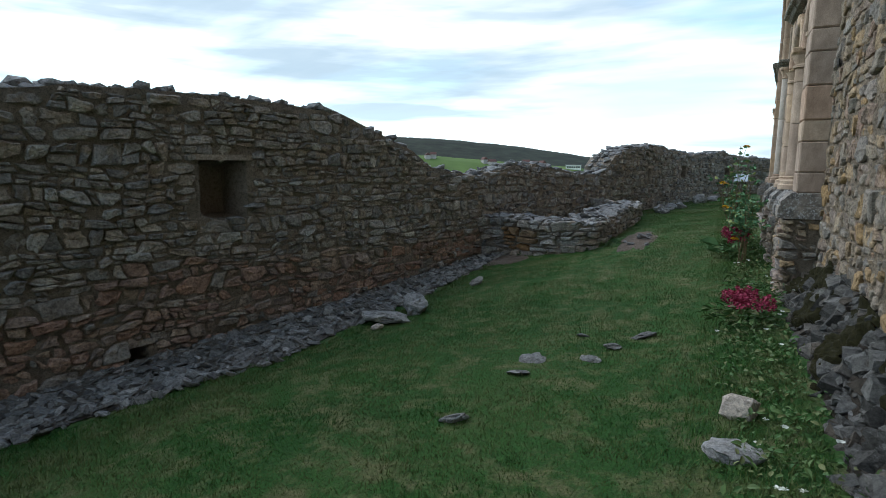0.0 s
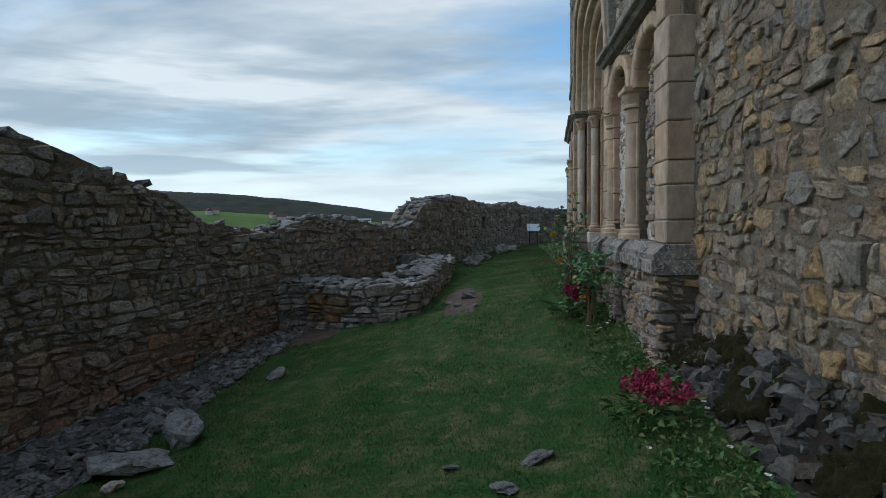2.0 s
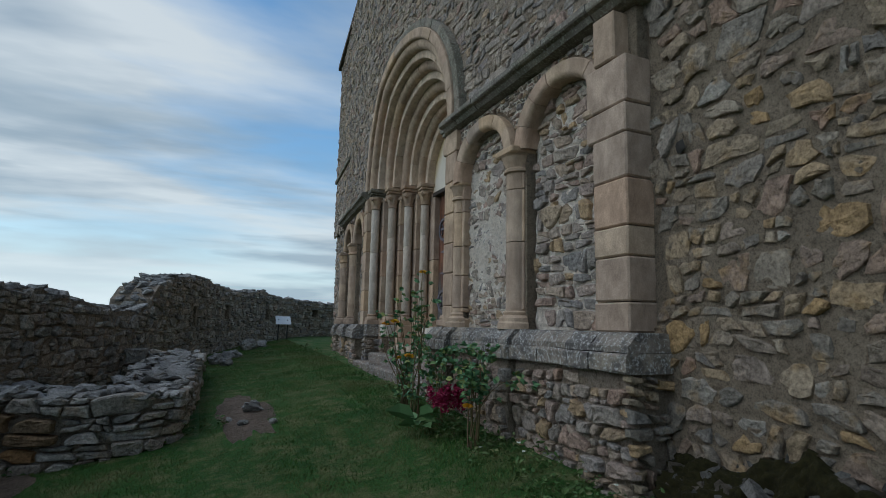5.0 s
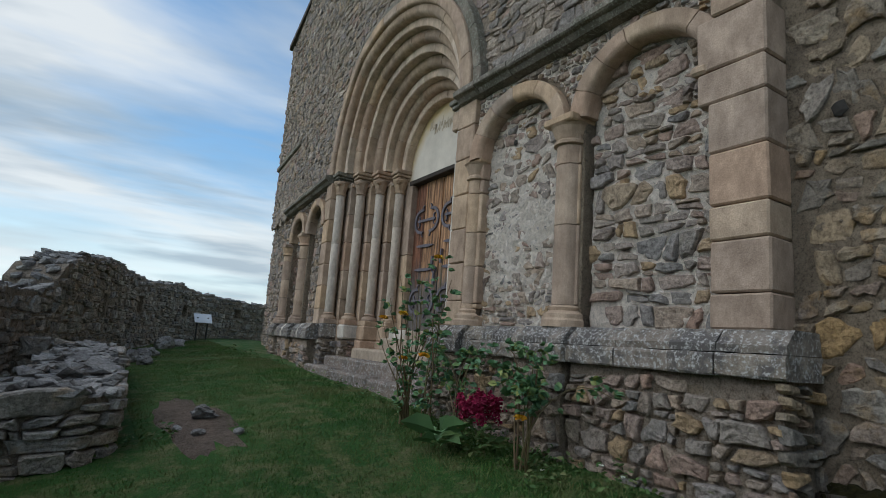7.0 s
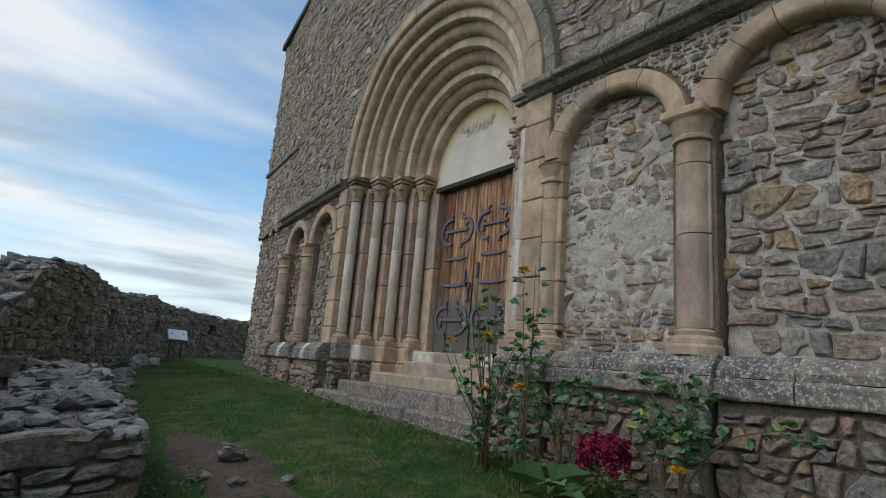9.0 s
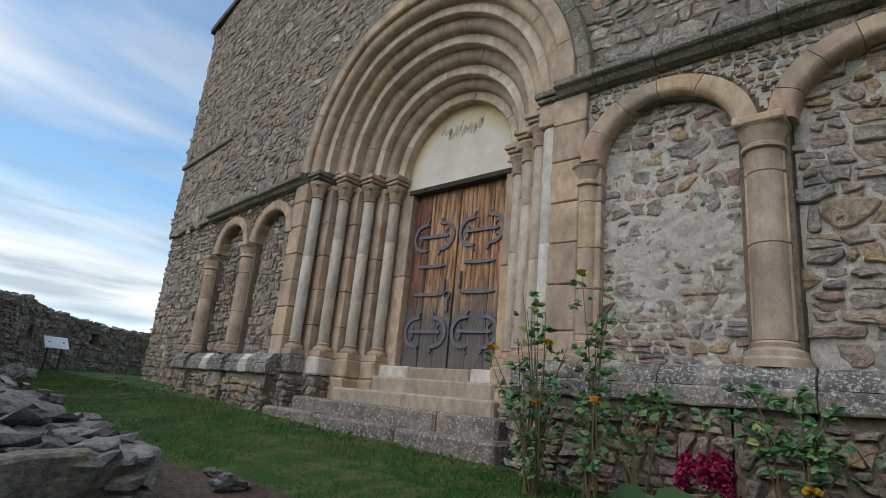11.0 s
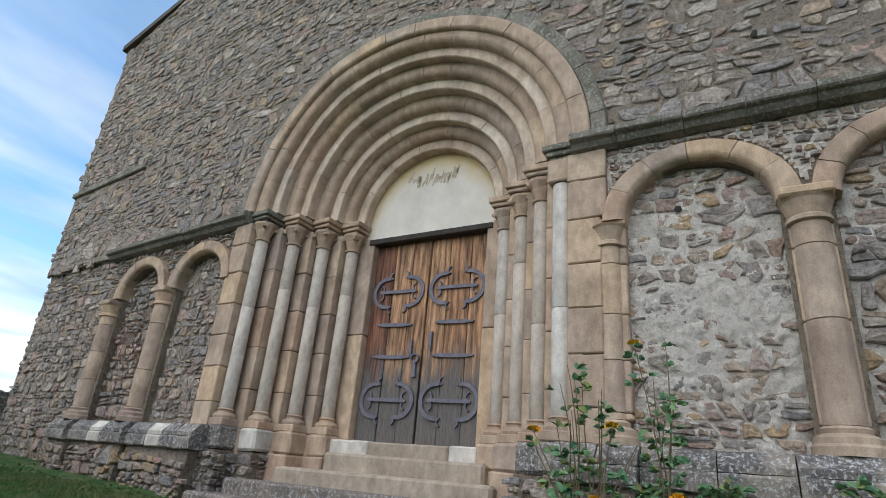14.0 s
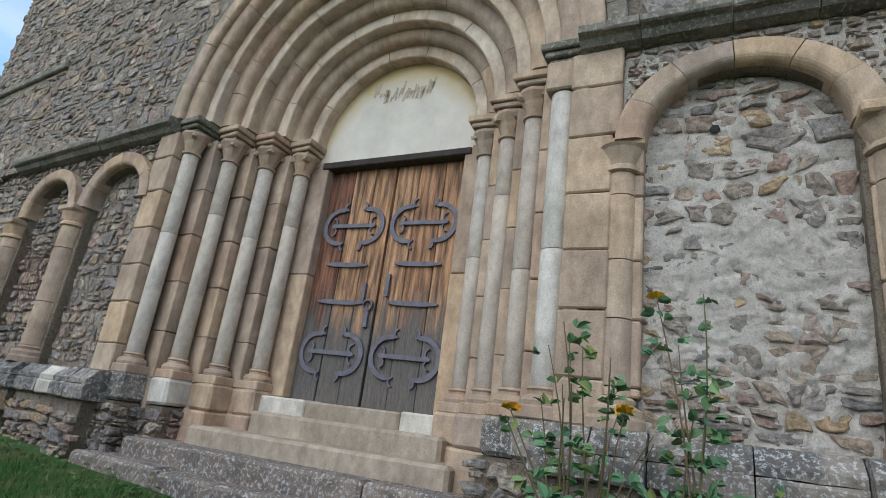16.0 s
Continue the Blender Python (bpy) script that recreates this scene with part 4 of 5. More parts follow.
# tympanum and lintel
V = [(1.28, CY + 1.1 * math.cos(math.pi * k / 32), 4.2 + 1.26 * math.sin(math.pi * k / 32)) for k in range(33)] + [(1.50, CY + 1.1 * math.cos(math.pi * k / 32), 4.2 + 1.26 * math.sin(math.pi * k / 32)) for k in range(33)]
F = [tuple(range(33)), tuple(range(33, 66))[::-1]] + [(k, k + 33, (k + 1) % 33 + 33, (k + 1) % 33) for k in range(33)]
tymp = mesh_ob("tympanum", V, F, PLASTER, portal, "white limewashed tympanum with faded painted letters")
rnd = random.Random(5)
for k in range(22):      # traces of illegible lettering
    y = CY + 0.42 - 0.038 * k + rnd.uniform(-0.012, 0.012)
    z = 5.0 + rnd.uniform(-0.06, 0.10) + 0.02 * math.sin(k)
    h = rnd.uniform(0.06, 0.2)
    mesh_ob("faded_letter", [(1.2755, y, z), (1.2755, y + rnd.uniform(0.02, 0.04), z + rnd.uniform(-0.02, 0.02)), (1.2755, y + rnd.uniform(-0.02, 0.03), z + h), (1.2755, y - rnd.uniform(0.015, 0.035), z + h * 0.9)], [(0, 1, 2, 3)], PLASTER_STAIN, tymp)
block("lintel", 1.22, 1.5, CY - 0.98, CY + 0.98, 4.12, 4.20, BEAM, portal, 0.01, 0.003)
for sg in (-1, 1):
    block("door_jamb", 1.24, 1.5, CY + (0.90 if sg > 0 else -1.34), CY + (1.34 if sg > 0 else -0.90), 1.44, 2.8, ASHLAR, portal, 0.012, 0.002, seed=1)
    block("door_jamb", 1.24, 1.5, CY + (0.90 if sg > 0 else -1.34), CY + (1.34 if sg > 0 else -0.90), 2.806, 4.2, ASHLAR, portal, 0.012, 0.002, seed=2)

# steps
steps = thing("steps", (0, 0, 0), "worn pale stone steps before the portal door", "steps", "", "structure")
for k, (a, b) in enumerate([(5.0, 5.55), (5.55, 6.65), (6.65, 7.42)]):
    block("threshold", 1.08, 1.6, a + 0.004, b - 0.004, 1.2, 1.435 - 0.01 * (k == 1), WHITE_SHAFT if k != 1 else STEP, steps, 0.02, 0.004, seed=k)
for k, (a, b) in enumerate([(4.98, 7.12)]):
    block("step", 0.84, 1.6, a + 0.004, b - 0.004, 1.0, 1.27, STEP, steps, 0.03, 0.005, seed=k)
for k, (a, b) in enumerate([(4.75, 7.6)]):
    block("step", 0.54, 1.6, a + 0.004, b - 0.004, 0.8, 1.07, STEP, steps, 0.03, 0.005, seed=k + 5)
for k, (a, b) in enumerate([(4.45, 5.3), (5.3, 8.05)]):
    block("long_slab", 0.22, 1.4, a + 0.004, b - 0.004, 0.6, 0.89, SLAB, steps, 0.03, 0.005, seed=k + 9)
for k, (a, b) in enumerate([(4.3, 5.7), (5.7, 7.2), (7.2, 8.4)]):
    block("long_slab", -0.02, 0.9, a + 0.004, b - 0.004, 0.30, 0.68 + 0.02 * k, SLAB, steps, 0.035, 0.006, seed=k + 19)

# ---- door ----
door = thing("door_1", (0, 0, 0), "closed double plank door of reddish weathered wood with iron scrolls", "door", "", "structure")
for leaf_k, (a, b) in enumerate(((5.30, 6.18), (6.20, 7.10))):
    leaf = thing("door_leaf", (0, 0, 1.43), "", "")
    for key in ("label", "category"):
        if key in leaf:
            del leaf[key]
    leaf.parent = door
    rnd = random.Random(leaf_k + 3)
    cuts = [a, a + (b - a) * rnd.uniform(0.28, 0.36), a + (b - a) * rnd.uniform(0.62, 0.7), b]
    for p, q in zip(cuts, cuts[1:]):
        mesh_ob("plank", *box_data(1.36 + rnd.uniform(-0.006, 0.006), 1.44, p + 0.004, q - 0.004, 0.0, 2.69, 0.006, 0.003, rnd), DOOR_WOOD, leaf)


def strap(points, wide=0.045, thick=0.014, x=1.345):
    """A flat iron band along points in the door's plane."""
    V, F = [], []
    pts = [Vector(p) for p in points]
    for k, p in enumerate(pts):
        d = (pts[min(k + 1, len(pts) - 1)] - pts[max(k - 1, 0)]).normalized()
        n = Vector((-d.y, d.x)) * wide / 2 * (0.35 if k in (0, len(pts) - 1) and len(pts) > 4 else 1)
        for s in (1, -1):
            q = p + n * s
            V += [(x - thick, q.x, q.y), (x + 0.012, q.x, q.y)]
    for k in range(len(pts) - 1):
        a, b = 4 * k, 4 * k + 4
        F += [(a, b, b + 2, a + 2), (a, a + 1, b + 1, b), (a + 2, b + 2, b + 3, a + 3)]
    n = 4 * (len(pts) - 1)
    F += [(0, 2, 3, 1), (n, n + 1, n + 3, n + 2)]
    return V, F


def arc(cy, cz, r, a0, a1, n=18, k=1.0):
    return [(cy + r * k * math.cos(radians(a0 + (a1 - a0) * i / n)), cz + r * math.sin(radians(a0 + (a1 - a0) * i / n))) for i in range(n + 1)]


for a, b in ((5.30, 6.18), (6.20, 7.10)):
    m = (a + b) / 2
    for zc in (3.40, 1.95):
        hinge = thing("iron_scroll", (0, 0, 0), "black wrought iron double scroll hinge", "")
        if "category" in hinge:
            del hinge["category"]
        hinge.parent = door
        for sg in (-1, 1):
            c = m + sg * 0.185
            lo, hi = (-104, 104) if sg > 0 else (76, 284)
            curve = arc(c, zc, 0.205, lo, hi, 24, 1.0)
            mesh_ob("scroll", *strap(curve, 0.052), IRON, hinge)
            for s in (1, -1):
                mesh_ob("curl", *strap(arc(c + sg * 0.10, zc + s * 0.055, 0.05, -90 * s, (90 if sg < 0 else -270) * s, 10), 0.016), IRON, hinge)
            for end, up in ((curve[0], -1), (curve[-1], 1)):
                s = 1 if (end[1] - zc) > 0 else -1
                mesh_ob("curl", *strap(arc(end[0] - sg * 0.035, end[1] + s * 0.045, 0.045, -90 * s if sg > 0 else -90 * s, (90 if sg > 0 else -270) * s if s > 0 else (90 if sg > 0 else -270) * s, 10), 0.022), IRON, hinge)
        mesh_ob("bar", *strap([(m - 0.30, zc - 0.005), (m - 0.28, zc), (m, zc + 0.004), (m + 0.28, zc + 0.01), (m + 0.30, zc + 0.012)], 0.045, 0.018), IRON, hinge)
    for zc, half in ((2.93, 0.28), (2.50, 0.30)):
        bar = mesh_ob("iron_strap", *strap([(m - half, zc), (m - half * 0.5, zc + 0.002), (m, zc + 0.005), (m + half * 0.6, zc + 0.012), (m + half, zc + 0.015)], 0.05, 0.016), IRON, door, "black iron strap")
lock = thing("door_lock", (0, 0, 0), "black iron ring handle and bolt", "")
if "category" in lock:
    del lock["category"]
lock.parent = door
mesh_ob("ring", *strap(arc(6.27, 2.48, 0.055, 0, 360, 20), 0.018, 0.03), IRON, lock)
mesh_ob("bolt", *strap([(6.35, 2.72), (6.35, 2.50)], 0.04, 0.03), IRON, lock)
mesh_ob("bolt", *strap([(6.06, 2.82), (6.06, 2.58)], 0.04, 0.03), IRON, lock)
mesh_ob("lock_plate", *strap([(6.27, 2.45), (6.27, 2.24)], 0.05, 0.025), IRON, lock)

# ---- yard walls ----
def run_frame(pts):
    """Turns a length along a polyline into a place and the direction to its left."""
    P = [Vector(p) for p in pts]
    cum = [0.0]
    for a, b in zip(P, P[1:]):
        cum.append(cum[-1] + (b - a).length)

    def at(s):
        s = max(0.0, min(cum[-1] - 1e-6, s))
        k = max(i for i in range(len(cum) - 1) if cum[i] <= s)
        d = (P[k + 1] - P[k]).normalized()
        return P[k] + d * (s - cum[k]), Vector((-d.y, d.x))
    return at, cum


def yard_wall(name, pts, top, thick, label, seed, side=-1, holes=(), wide=(0.14, 0.42), high=(0.10, 0.22), depth=(0.025, 0.095), red_below=None, near=None, caps=0.16, both=False, cap_rows=3, bedding=0.023, cap_flat=0.42):
    """A ruined rubble wall along pts, its yard face to the right (side -1) of the line."""
    at, cum = run_frame(pts)
    L = cum[-1]

    def tz(s):
        return float(np.interp(s, [a for a, _ in top], [b for _, b in top])) + 0.05 * noise.noise((s * 1.9, seed, 0))

    def place(u, v, d):
        p, n = at(u)
        q = p + n * side * d
        return (q.x, q.y, v)

    def hole(u, v):
        for a, b, c, d in holes:
            if a < u < b and c < v < d:
                return True
        return False

    nu = int(L / 0.06)
    V, F, rows = [], [], 44
    for i in range(nu + 1):
        s = L * i / nu
        t = tz(s)
        p, n = at(s)
        g = ground_z(p.x, p.y) - 0.4
        for j in range(rows + 1):
            v = g + (t - g) * j / rows
            V.append(place(s, v, (-0.5 if hole(s, v) else 0) + bedding + 0.016 * noise.noise((s * 6, v * 6, seed)) + 0.012 * noise.noise((s * 15, v * 15, seed))))
        q = p - n * side * thick
        V += [(q.x, q.y, t - 0.03), (q.x, q.y, g - 1.5)]
    m = rows + 3
    for i in range(nu):
        for j in range(rows + 2):
            F.append((i * m + j, i * m + j + 1, (i + 1) * m + j + 1, (i + 1) * m + j))
    F += [tuple(range(m))[::-1], tuple(range(nu * m, nu * m + m))]
    wall = tagged(mesh_ob(name, V, F, YARD_MORTAR), label, "wall", "", "structure")
    lo = min(ground_z(p[0], p[1]) for p in pts) - 0.2
    hi = max(b for _, b in top)
    ok = lambda u, v: v < tz(u) - (0.05 if bedding > 0 else -0.03) and not any(a - 0.1 < u < b + 0.1 and c - 0.05 < v < d + 0.05 for a, b, c, d in holes) and v > ground_z(*at(u)[0]) - 0.12
    st = rubble(place, 0.0, L, lo, hi, wide, high, depth, seed, ok, 0.005, 0.98, 0.55, 0.55)
    if red_below:
        red = [s for s in st if s[1] < red_below + 0.35 * noise.noise((s[0] * 0.5, 1, seed)) and (s[0] * 7.3) % 1 < 0.8]
        ids = {id(s) for s in red}
        st = [s for s in st if id(s) not in ids]
        tagged(mesh_ob("stone_field", *join([(a[2], a[3]) for a in red]), RED_STONE, wall), "low courses of reddish stones", "", "", "stuff")
    lay(st, YARD_STONE, wall, near or (lambda u, v: False))
    if both:
        back = lambda u, v, d: place(u, v, -thick - d)
        sb = rubble(back, 0.0, L, lo, hi, wide, high, depth, seed + 50, lambda u, v: v < tz(u) - 0.06 and v > ground_z(*at(u)[0]) - 0.1)
        tagged(mesh_ob("stone_field", *join([(a[2], [f[::-1] for f in a[3]]) for a in sb]), YARD_STONE, wall), "rubble stones of the wall's far face", "", "", "stuff")
    # frames of the small openings
    for a, b, c, d in holes:
        for s0, s1, z0, z1 in ((a - 0.12, b + 0.12, d, d + 0.08),):
            mesh_ob("hole_lintel", [place(u, v, w) for w in (-0.35, 0.05) for u, v in ((s0, z0), (s1, z0 + 0.01), (s1, z1), (s0, z1 - 0.01))], [(3, 2, 1, 0), (4, 5, 6, 7), (0, 1, 5, 4), (2, 3, 7, 6), (0, 4, 7, 3), (1, 2, 6, 5)], YARD_STONE, wall)
    # loose coping stones
    rnd = random.Random(seed + 7)
    caps_d = []
    s = 0.0
    while s < L:
        for r in range(cap_rows):
            w = -0.02 - (thick - 0.1) * (r + rnd.uniform(0.2, 0.8)) / cap_rows if cap_rows > 1 else -thick / 2
            size = caps * rnd.uniform(0.55, 1.15)
            x, y, _ = place(s + rnd.uniform(-0.08, 0.08), 0, w)
            caps_d.append(moved(rock_data(rnd, size, cap_flat), x, y, tz(s) + rnd.uniform(-0.02, 0.04)))
        s += caps * rnd.uniform(0.7, 1.2)
    k = 0
    rest = []
    for c in caps_d:
        if k < 120 and (near is not None) and rnd.random() < 0.5:
            mesh_ob("coping_stone", *c, CAP_STONE, wall)
            k += 1
        else:
            rest.append(c)
    tagged(mesh_ob("coping_field", *join(rest), CAP_STONE, wall), "loose grey lichened coping stones", "", "", "stuff")
    return wall


LEFT0 = -12.0


def lx(y):
    """The yard wall's face."""
    return -6.5 + 0.15 * y


def gravel_edge(y):
    """Where the slate strip ends and the lawn begins."""
    return -5.3 - 0.3 * max(0.0, -3.0 - y) + 0.08 * noise.noise((y * 1.3, 5, 0))


yard_wall("wall_west", [(lx(LEFT0), LEFT0), (lx(4.4), 4.4)], [(0, 2.3), (6.5, 2.34), (7.3, 2.42), (7.9, 2.54), (9.0, 2.59), (10.1, 2.62), (11.7, 2.60), (12.2, 2.52), (12.75, 2.34), (13.3, 2.22), (13.95, 2.0), (14.45, 1.74), (15.4, 1.62), (16.6, 1.55)], 0.85,
          "ruined dark rubble yard wall with a small niche", 3, -1,
          [(9.40, 10.06, 1.02, 1.77), (8.40, 8.58, -0.73, -0.50)], red_below=0.35, near=lambda u, v: 8.0 < u < 12.6 and v > 0.3)
yard_wall("wall_back", [(-5.84, 4.3), (-5.2, 6.0), (-4.7, 8.0), (-4.05, 10.3)], [(0, 1.6), (0.5, 1.68), (1.1, 1.83), (2.0, 1.86), (2.9, 1.76), (4.7, 1.6), (5.6, 1.62), (6.3, 1.8)], 0.7,
          "low rubble wall behind the ruined foundations", 13, -1, near=lambda u, v: u < 4 and v > 1.0)
yard_wall("wall_far", [(-4.05, 10.1), (-3.8, 11.1), (-3.3, 12.9), (-2.35, 15.8), (-1.1, 18.1), (0.9, 20.3), (5.0, 23.0)],
          [(0, 1.9), (0.4, 2.18), (1.4, 2.46), (2.4, 2.55), (3.2, 2.63), (4.2, 2.62), (4.9, 2.52), (5.7, 2.50), (6.6, 2.42), (7.6, 2.44), (8.8, 2.55), (9.8, 2.37), (10.8, 2.34), (12.6, 2.26), (17.6, 2.3)], 0.8,
          "far rubble yard wall with narrow slit openings", 23, -1,
          [(3.08, 3.28, 1.34, 1.84), (5.98, 6.2, 1.55, 1.98), (8.95, 9.17, 1.55, 1.92), (12.0, 12.25, 1.68, 2.0)], near=lambda u, v: 1 < u < 6)
low_pts = [(-5.82, 4.35), (-4.4, 4.0), (-3.45, 4.02), (-3.2, 4.27), (-3.04, 6.8), (-2.96, 9.4)]
wall_low = yard_wall("wall_low", low_pts, [(0, 0.62), (1.5, 0.59), (2.6, 0.55), (4.5, 0.63), (8, 0.76)], 0.95, "knee-high dry stone foundation wall with loose top", 33, -1,
          wide=(0.24, 0.58), high=(0.12, 0.22), depth=(0.03, 0.1), near=lambda u, v: True, caps=0.19, both=True, cap_rows=5, bedding=-0.03, cap_flat=0.27)
yard_wall("wall_low_cross", [(-4.35, 9.0), (-3.0, 9.1)], [(0, 0.80), (1.4, 0.80)], 0.6, "low cross wall of large grey stones in the foundations", 43, -1,
          wide=(0.26, 0.5), high=(0.16, 0.28), depth=(0.03, 0.08), near=lambda u, v: True, caps=0.17, cap_rows=3, bedding=-0.02, cap_flat=0.3)
RUST = stone_material("rust_stained_stone", [(0.32, 0.18, 0.085), (0.27, 0.16, 0.08), (0.24, 0.17, 0.11)], 0.5)
for ob in wall_low.children:
    c = Vector(ob.data.vertices[0].co)
    if ob.name.startswith("stone") and abs(c.x + 5.05) < 0.3 and c.y < 4.4 and -0.15 < c.z < 0.4:
        ob.data.materials[0] = RUST

# ---- church rubble ----
def arch_clear(u, v, r):
    return (u - CY) ** 2 + ((v - SPRING) / 0.93) ** 2 > r * r


def sheet(name, data, material):
    tagged(mesh_ob(name, *data, material, wall_church, "", True), "lumpy lime mortar between the stones", "", "", "stuff")


st = rubble(on_face(NEAR_FACE), -9.0, -0.02, -0.2, 8.0, (0.15, 0.40), (0.14, 0.30), (0.012, 0.045), 101, gap=0.008, jitter=0.6, chips=0.6)
lay(st, WALL_STONE, wall_church, lambda u, v: -4.6 < u < -0.3 and 0.2 < v < 3.4)
sheet("mortar", mortar_sheet(on_face(NEAR_FACE), -9.0, 0.0, -0.2, 6.5, 0.028, 0.008, 0.017, 1, None, 12.0), MORTAR)
up_ok = lambda u, v: arch_clear(u, v, 2.72) and v < verge(u) - 0.05
st = rubble(on_face(FACE), 0.0, 15.8, 4.42, 11.6, (0.12, 0.36), (0.09, 0.21), (0.006, 0.035), 102, lambda u, v: up_ok(u, v) and not (u > 12.7 and 6.24 < v < 6.48), gap=0.005, jitter=0.3)
lay(st, UPPER_STONE, wall_church, lambda u, v: 0.3 < u < 4.5 and v < 6.0)
sheet("mortar", mortar_sheet(on_face(FACE), 0.0, 15.75, 4.42, 11.4, 0.045, 0.006, 0.014, 2, lambda u, v: arch_clear(u, v, 2.66) and v < verge(u) - 0.05), UPPER_MORTAR)


def in_arch(u, v, c, r, zs, kz):
    return abs(u - c) < r and v < zs + kz * math.sqrt(max(0, r * r - (u - c) ** 2))


a_ok = lambda u, v: in_arch(u, v, 1.085, 0.66, 3.42, 0.85)
b_ok = lambda u, v: in_arch(u, v, 2.76, 0.66, 3.42, 0.85)
st = rubble(on_face(0.28), 0.42, 1.75, 1.46, 4.05, (0.14, 0.36), (0.10, 0.20), (0.02, 0.06), 103, a_ok, gap=0.004, fill=1.0, jitter=0.5, chips=0.4)
lay(st, PANEL_STONE, wall_church, lambda u, v: True)
sheet("mortar", mortar_sheet(on_face(0.28), 0.42, 1.76, 1.45, 4.1, 0.025, 0.011, 0.022, 3, a_ok, 10.0), PANEL_MORTAR)
st = rubble(on_face(0.27), 2.10, 3.42, 1.46, 4.05, (0.14, 0.34), (0.10, 0.21), (0.010, 0.04), 104, b_ok, gap=0.01, fill=0.95, jitter=0.6, chips=0.35)
lay(st, PANEL_STONE, wall_church, lambda u, v: True)
sheet("mortar", mortar_sheet(lambda u, v, d: (0.27 - d - 0.020 * math.exp(-((v - 2.45) / 0.5) ** 2), u, v), 2.10, 3.42, 1.45, 4.1, 0.018, 0.011, 0.026, 5, b_ok, 11.0), PANEL_MORTAR)
spandrel = lambda u, v: not in_arch(u, v, 1.085, 0.82, 3.43, 0.88) and not in_arch(u, v, 2.74, 0.82, 3.43, 0.88)
st = rubble(on_face(0.16), 0.3, 3.5, 3.55, 4.22, (0.08, 0.2), (0.05, 0.11), (0.01, 0.04), 105, spandrel)
lay(st, PANEL_STONE, wall_church, lambda u, v: True)
spl = lambda u, v: not in_arch(u, v, 9.58, 0.8, 3.45, 0.88) and not in_arch(u, v, 11.25, 0.8, 3.45, 0.88)
st = rubble(on_face(0.16), 8.9, 12.4, 3.6, 4.22, (0.08, 0.2), (0.05, 0.11), (0.01, 0.04), 106, spl)
lay(st, UPPER_STONE, wall_church, lambda u, v: False)
sheet("mortar", mortar_sheet(on_face(0.28), 8.98, 10.18, 1.46, 4.0, 0.03, 0.006, 0.022, 6, lambda u, v: in_arch(u, v, 9.58, 0.62, 3.44, 0.85)), UPPER_MORTAR)
st = rubble(on_face(0.28), 8.98, 10.18, 1.48, 4.0, (0.12, 0.26), (0.09, 0.18), (0.01, 0.045), 107, lambda u, v: in_arch(u, v, 9.58, 0.59, 3.44, 0.82))
lay(st, UPPER_STONE, wall_church, lambda u, v: False)
st = rubble(on_face(0.29), 10.65, 11.85, 1.48, 4.0, (0.12, 0.28), (0.09, 0.18), (0.01, 0.05), 108, lambda u, v: in_arch(u, v, 11.25, 0.59, 3.44, 0.82))
lay(st, UPPER_STONE, wall_church, lambda u, v: False)
sheet("mortar", mortar_sheet(on_face(0.16), 0.35, 3.6, 3.5, 4.24, 0.03, 0.008, 0.014, 7, spandrel), PANEL_MORTAR)
# rubble foot under the plinths; it follows the plinth's breaks
for k, (a, b, f) in enumerate([(-0.12, 0.55, -0.10), (0.55, 1.7, -0.02), (1.7, 2.2, -0.09), (2.2, 3.3, 0.0), (3.3, 3.95, -0.07), (8.5, 9.05, -0.08), (9.05, 10.15, 0.0), (10.15, 10.7, -0.07), (10.7, 11.8, 0.0), (11.8, 12.45, -0.07)]):
    mesh_ob("foot_core", *box_data(f + 0.01, 0.3, a + 0.02, b - 0.02, 0.0, 1.17), MORTAR, wall_church)
    st = rubble(on_face(f), a + 0.03, b - 0.03, 0.1, 1.10, (0.12, 0.27), (0.10, 0.19), (0.025, 0.06), 110 + k, lambda u, v: v > ground_z(-0.2, u) - 0.1, gap=0.009, fill=1.0, jitter=0.4, chips=0.3)
    sheet("mortar", mortar_sheet(on_face(f), a + 0.02, b - 0.02, 0.1, 1.165, 0.03, -0.006, 0.014, 60 + k, None, 10.0), UPPER_MORTAR)
    lay(st, PANEL_STONE, wall_church, lambda u, v: True)
# the pilaster foot's south flank
st = rubble(lambda u, v, d: (u, -0.12 - d, v), -0.1, 0.28, 0.1, 1.12, (0.14, 0.3), (0.1, 0.2), (0.02, 0.05), 130)
lay(st, WALL_STONE, wall_church, lambda u, v: True)
sheet("mortar", mortar_sheet(on_face(0.34), 12.42, 15.75, 0.6, SPRING + 0.1, 0.045, 0.004, 0.015, 8), UPPER_MORTAR)
st = rubble(on_face(0.34), 12.45, 15.8, 0.6, SPRING + 0.1, (0.12, 0.32), (0.09, 0.2), (0.01, 0.045), 131, jitter=0.3)
lay(st, UPPER_STONE, wall_church, lambda u, v: False)
# flattened dark lumps paint the shade of putlog holes; no recess is cut
for x, y, z, r in ((0.262, 1.75, 3.62, 0.085), (0.245, -0.32, 2.88, 0.07), (0.249, 2.90, 3.54, 0.04), (0.215, 2.10, 5.24, 0.05)):
    V, F = rock_data(random.Random(int(y * 100)), r, 1.2)
    mesh_ob("putlog_hole", [(x + a * 0.3, y + b, z + c) for a, b, c in V], F, DARK, wall_church)

# ---- rubble heap and loose stones ----
rnd = random.Random(77)
heap = []
heap_ob = thing("rubble_heap", (0, -2.5, 0), "heap of grey broken stones against the church wall", "rubble heap")
heap_ob.location = (0, 0, 0)


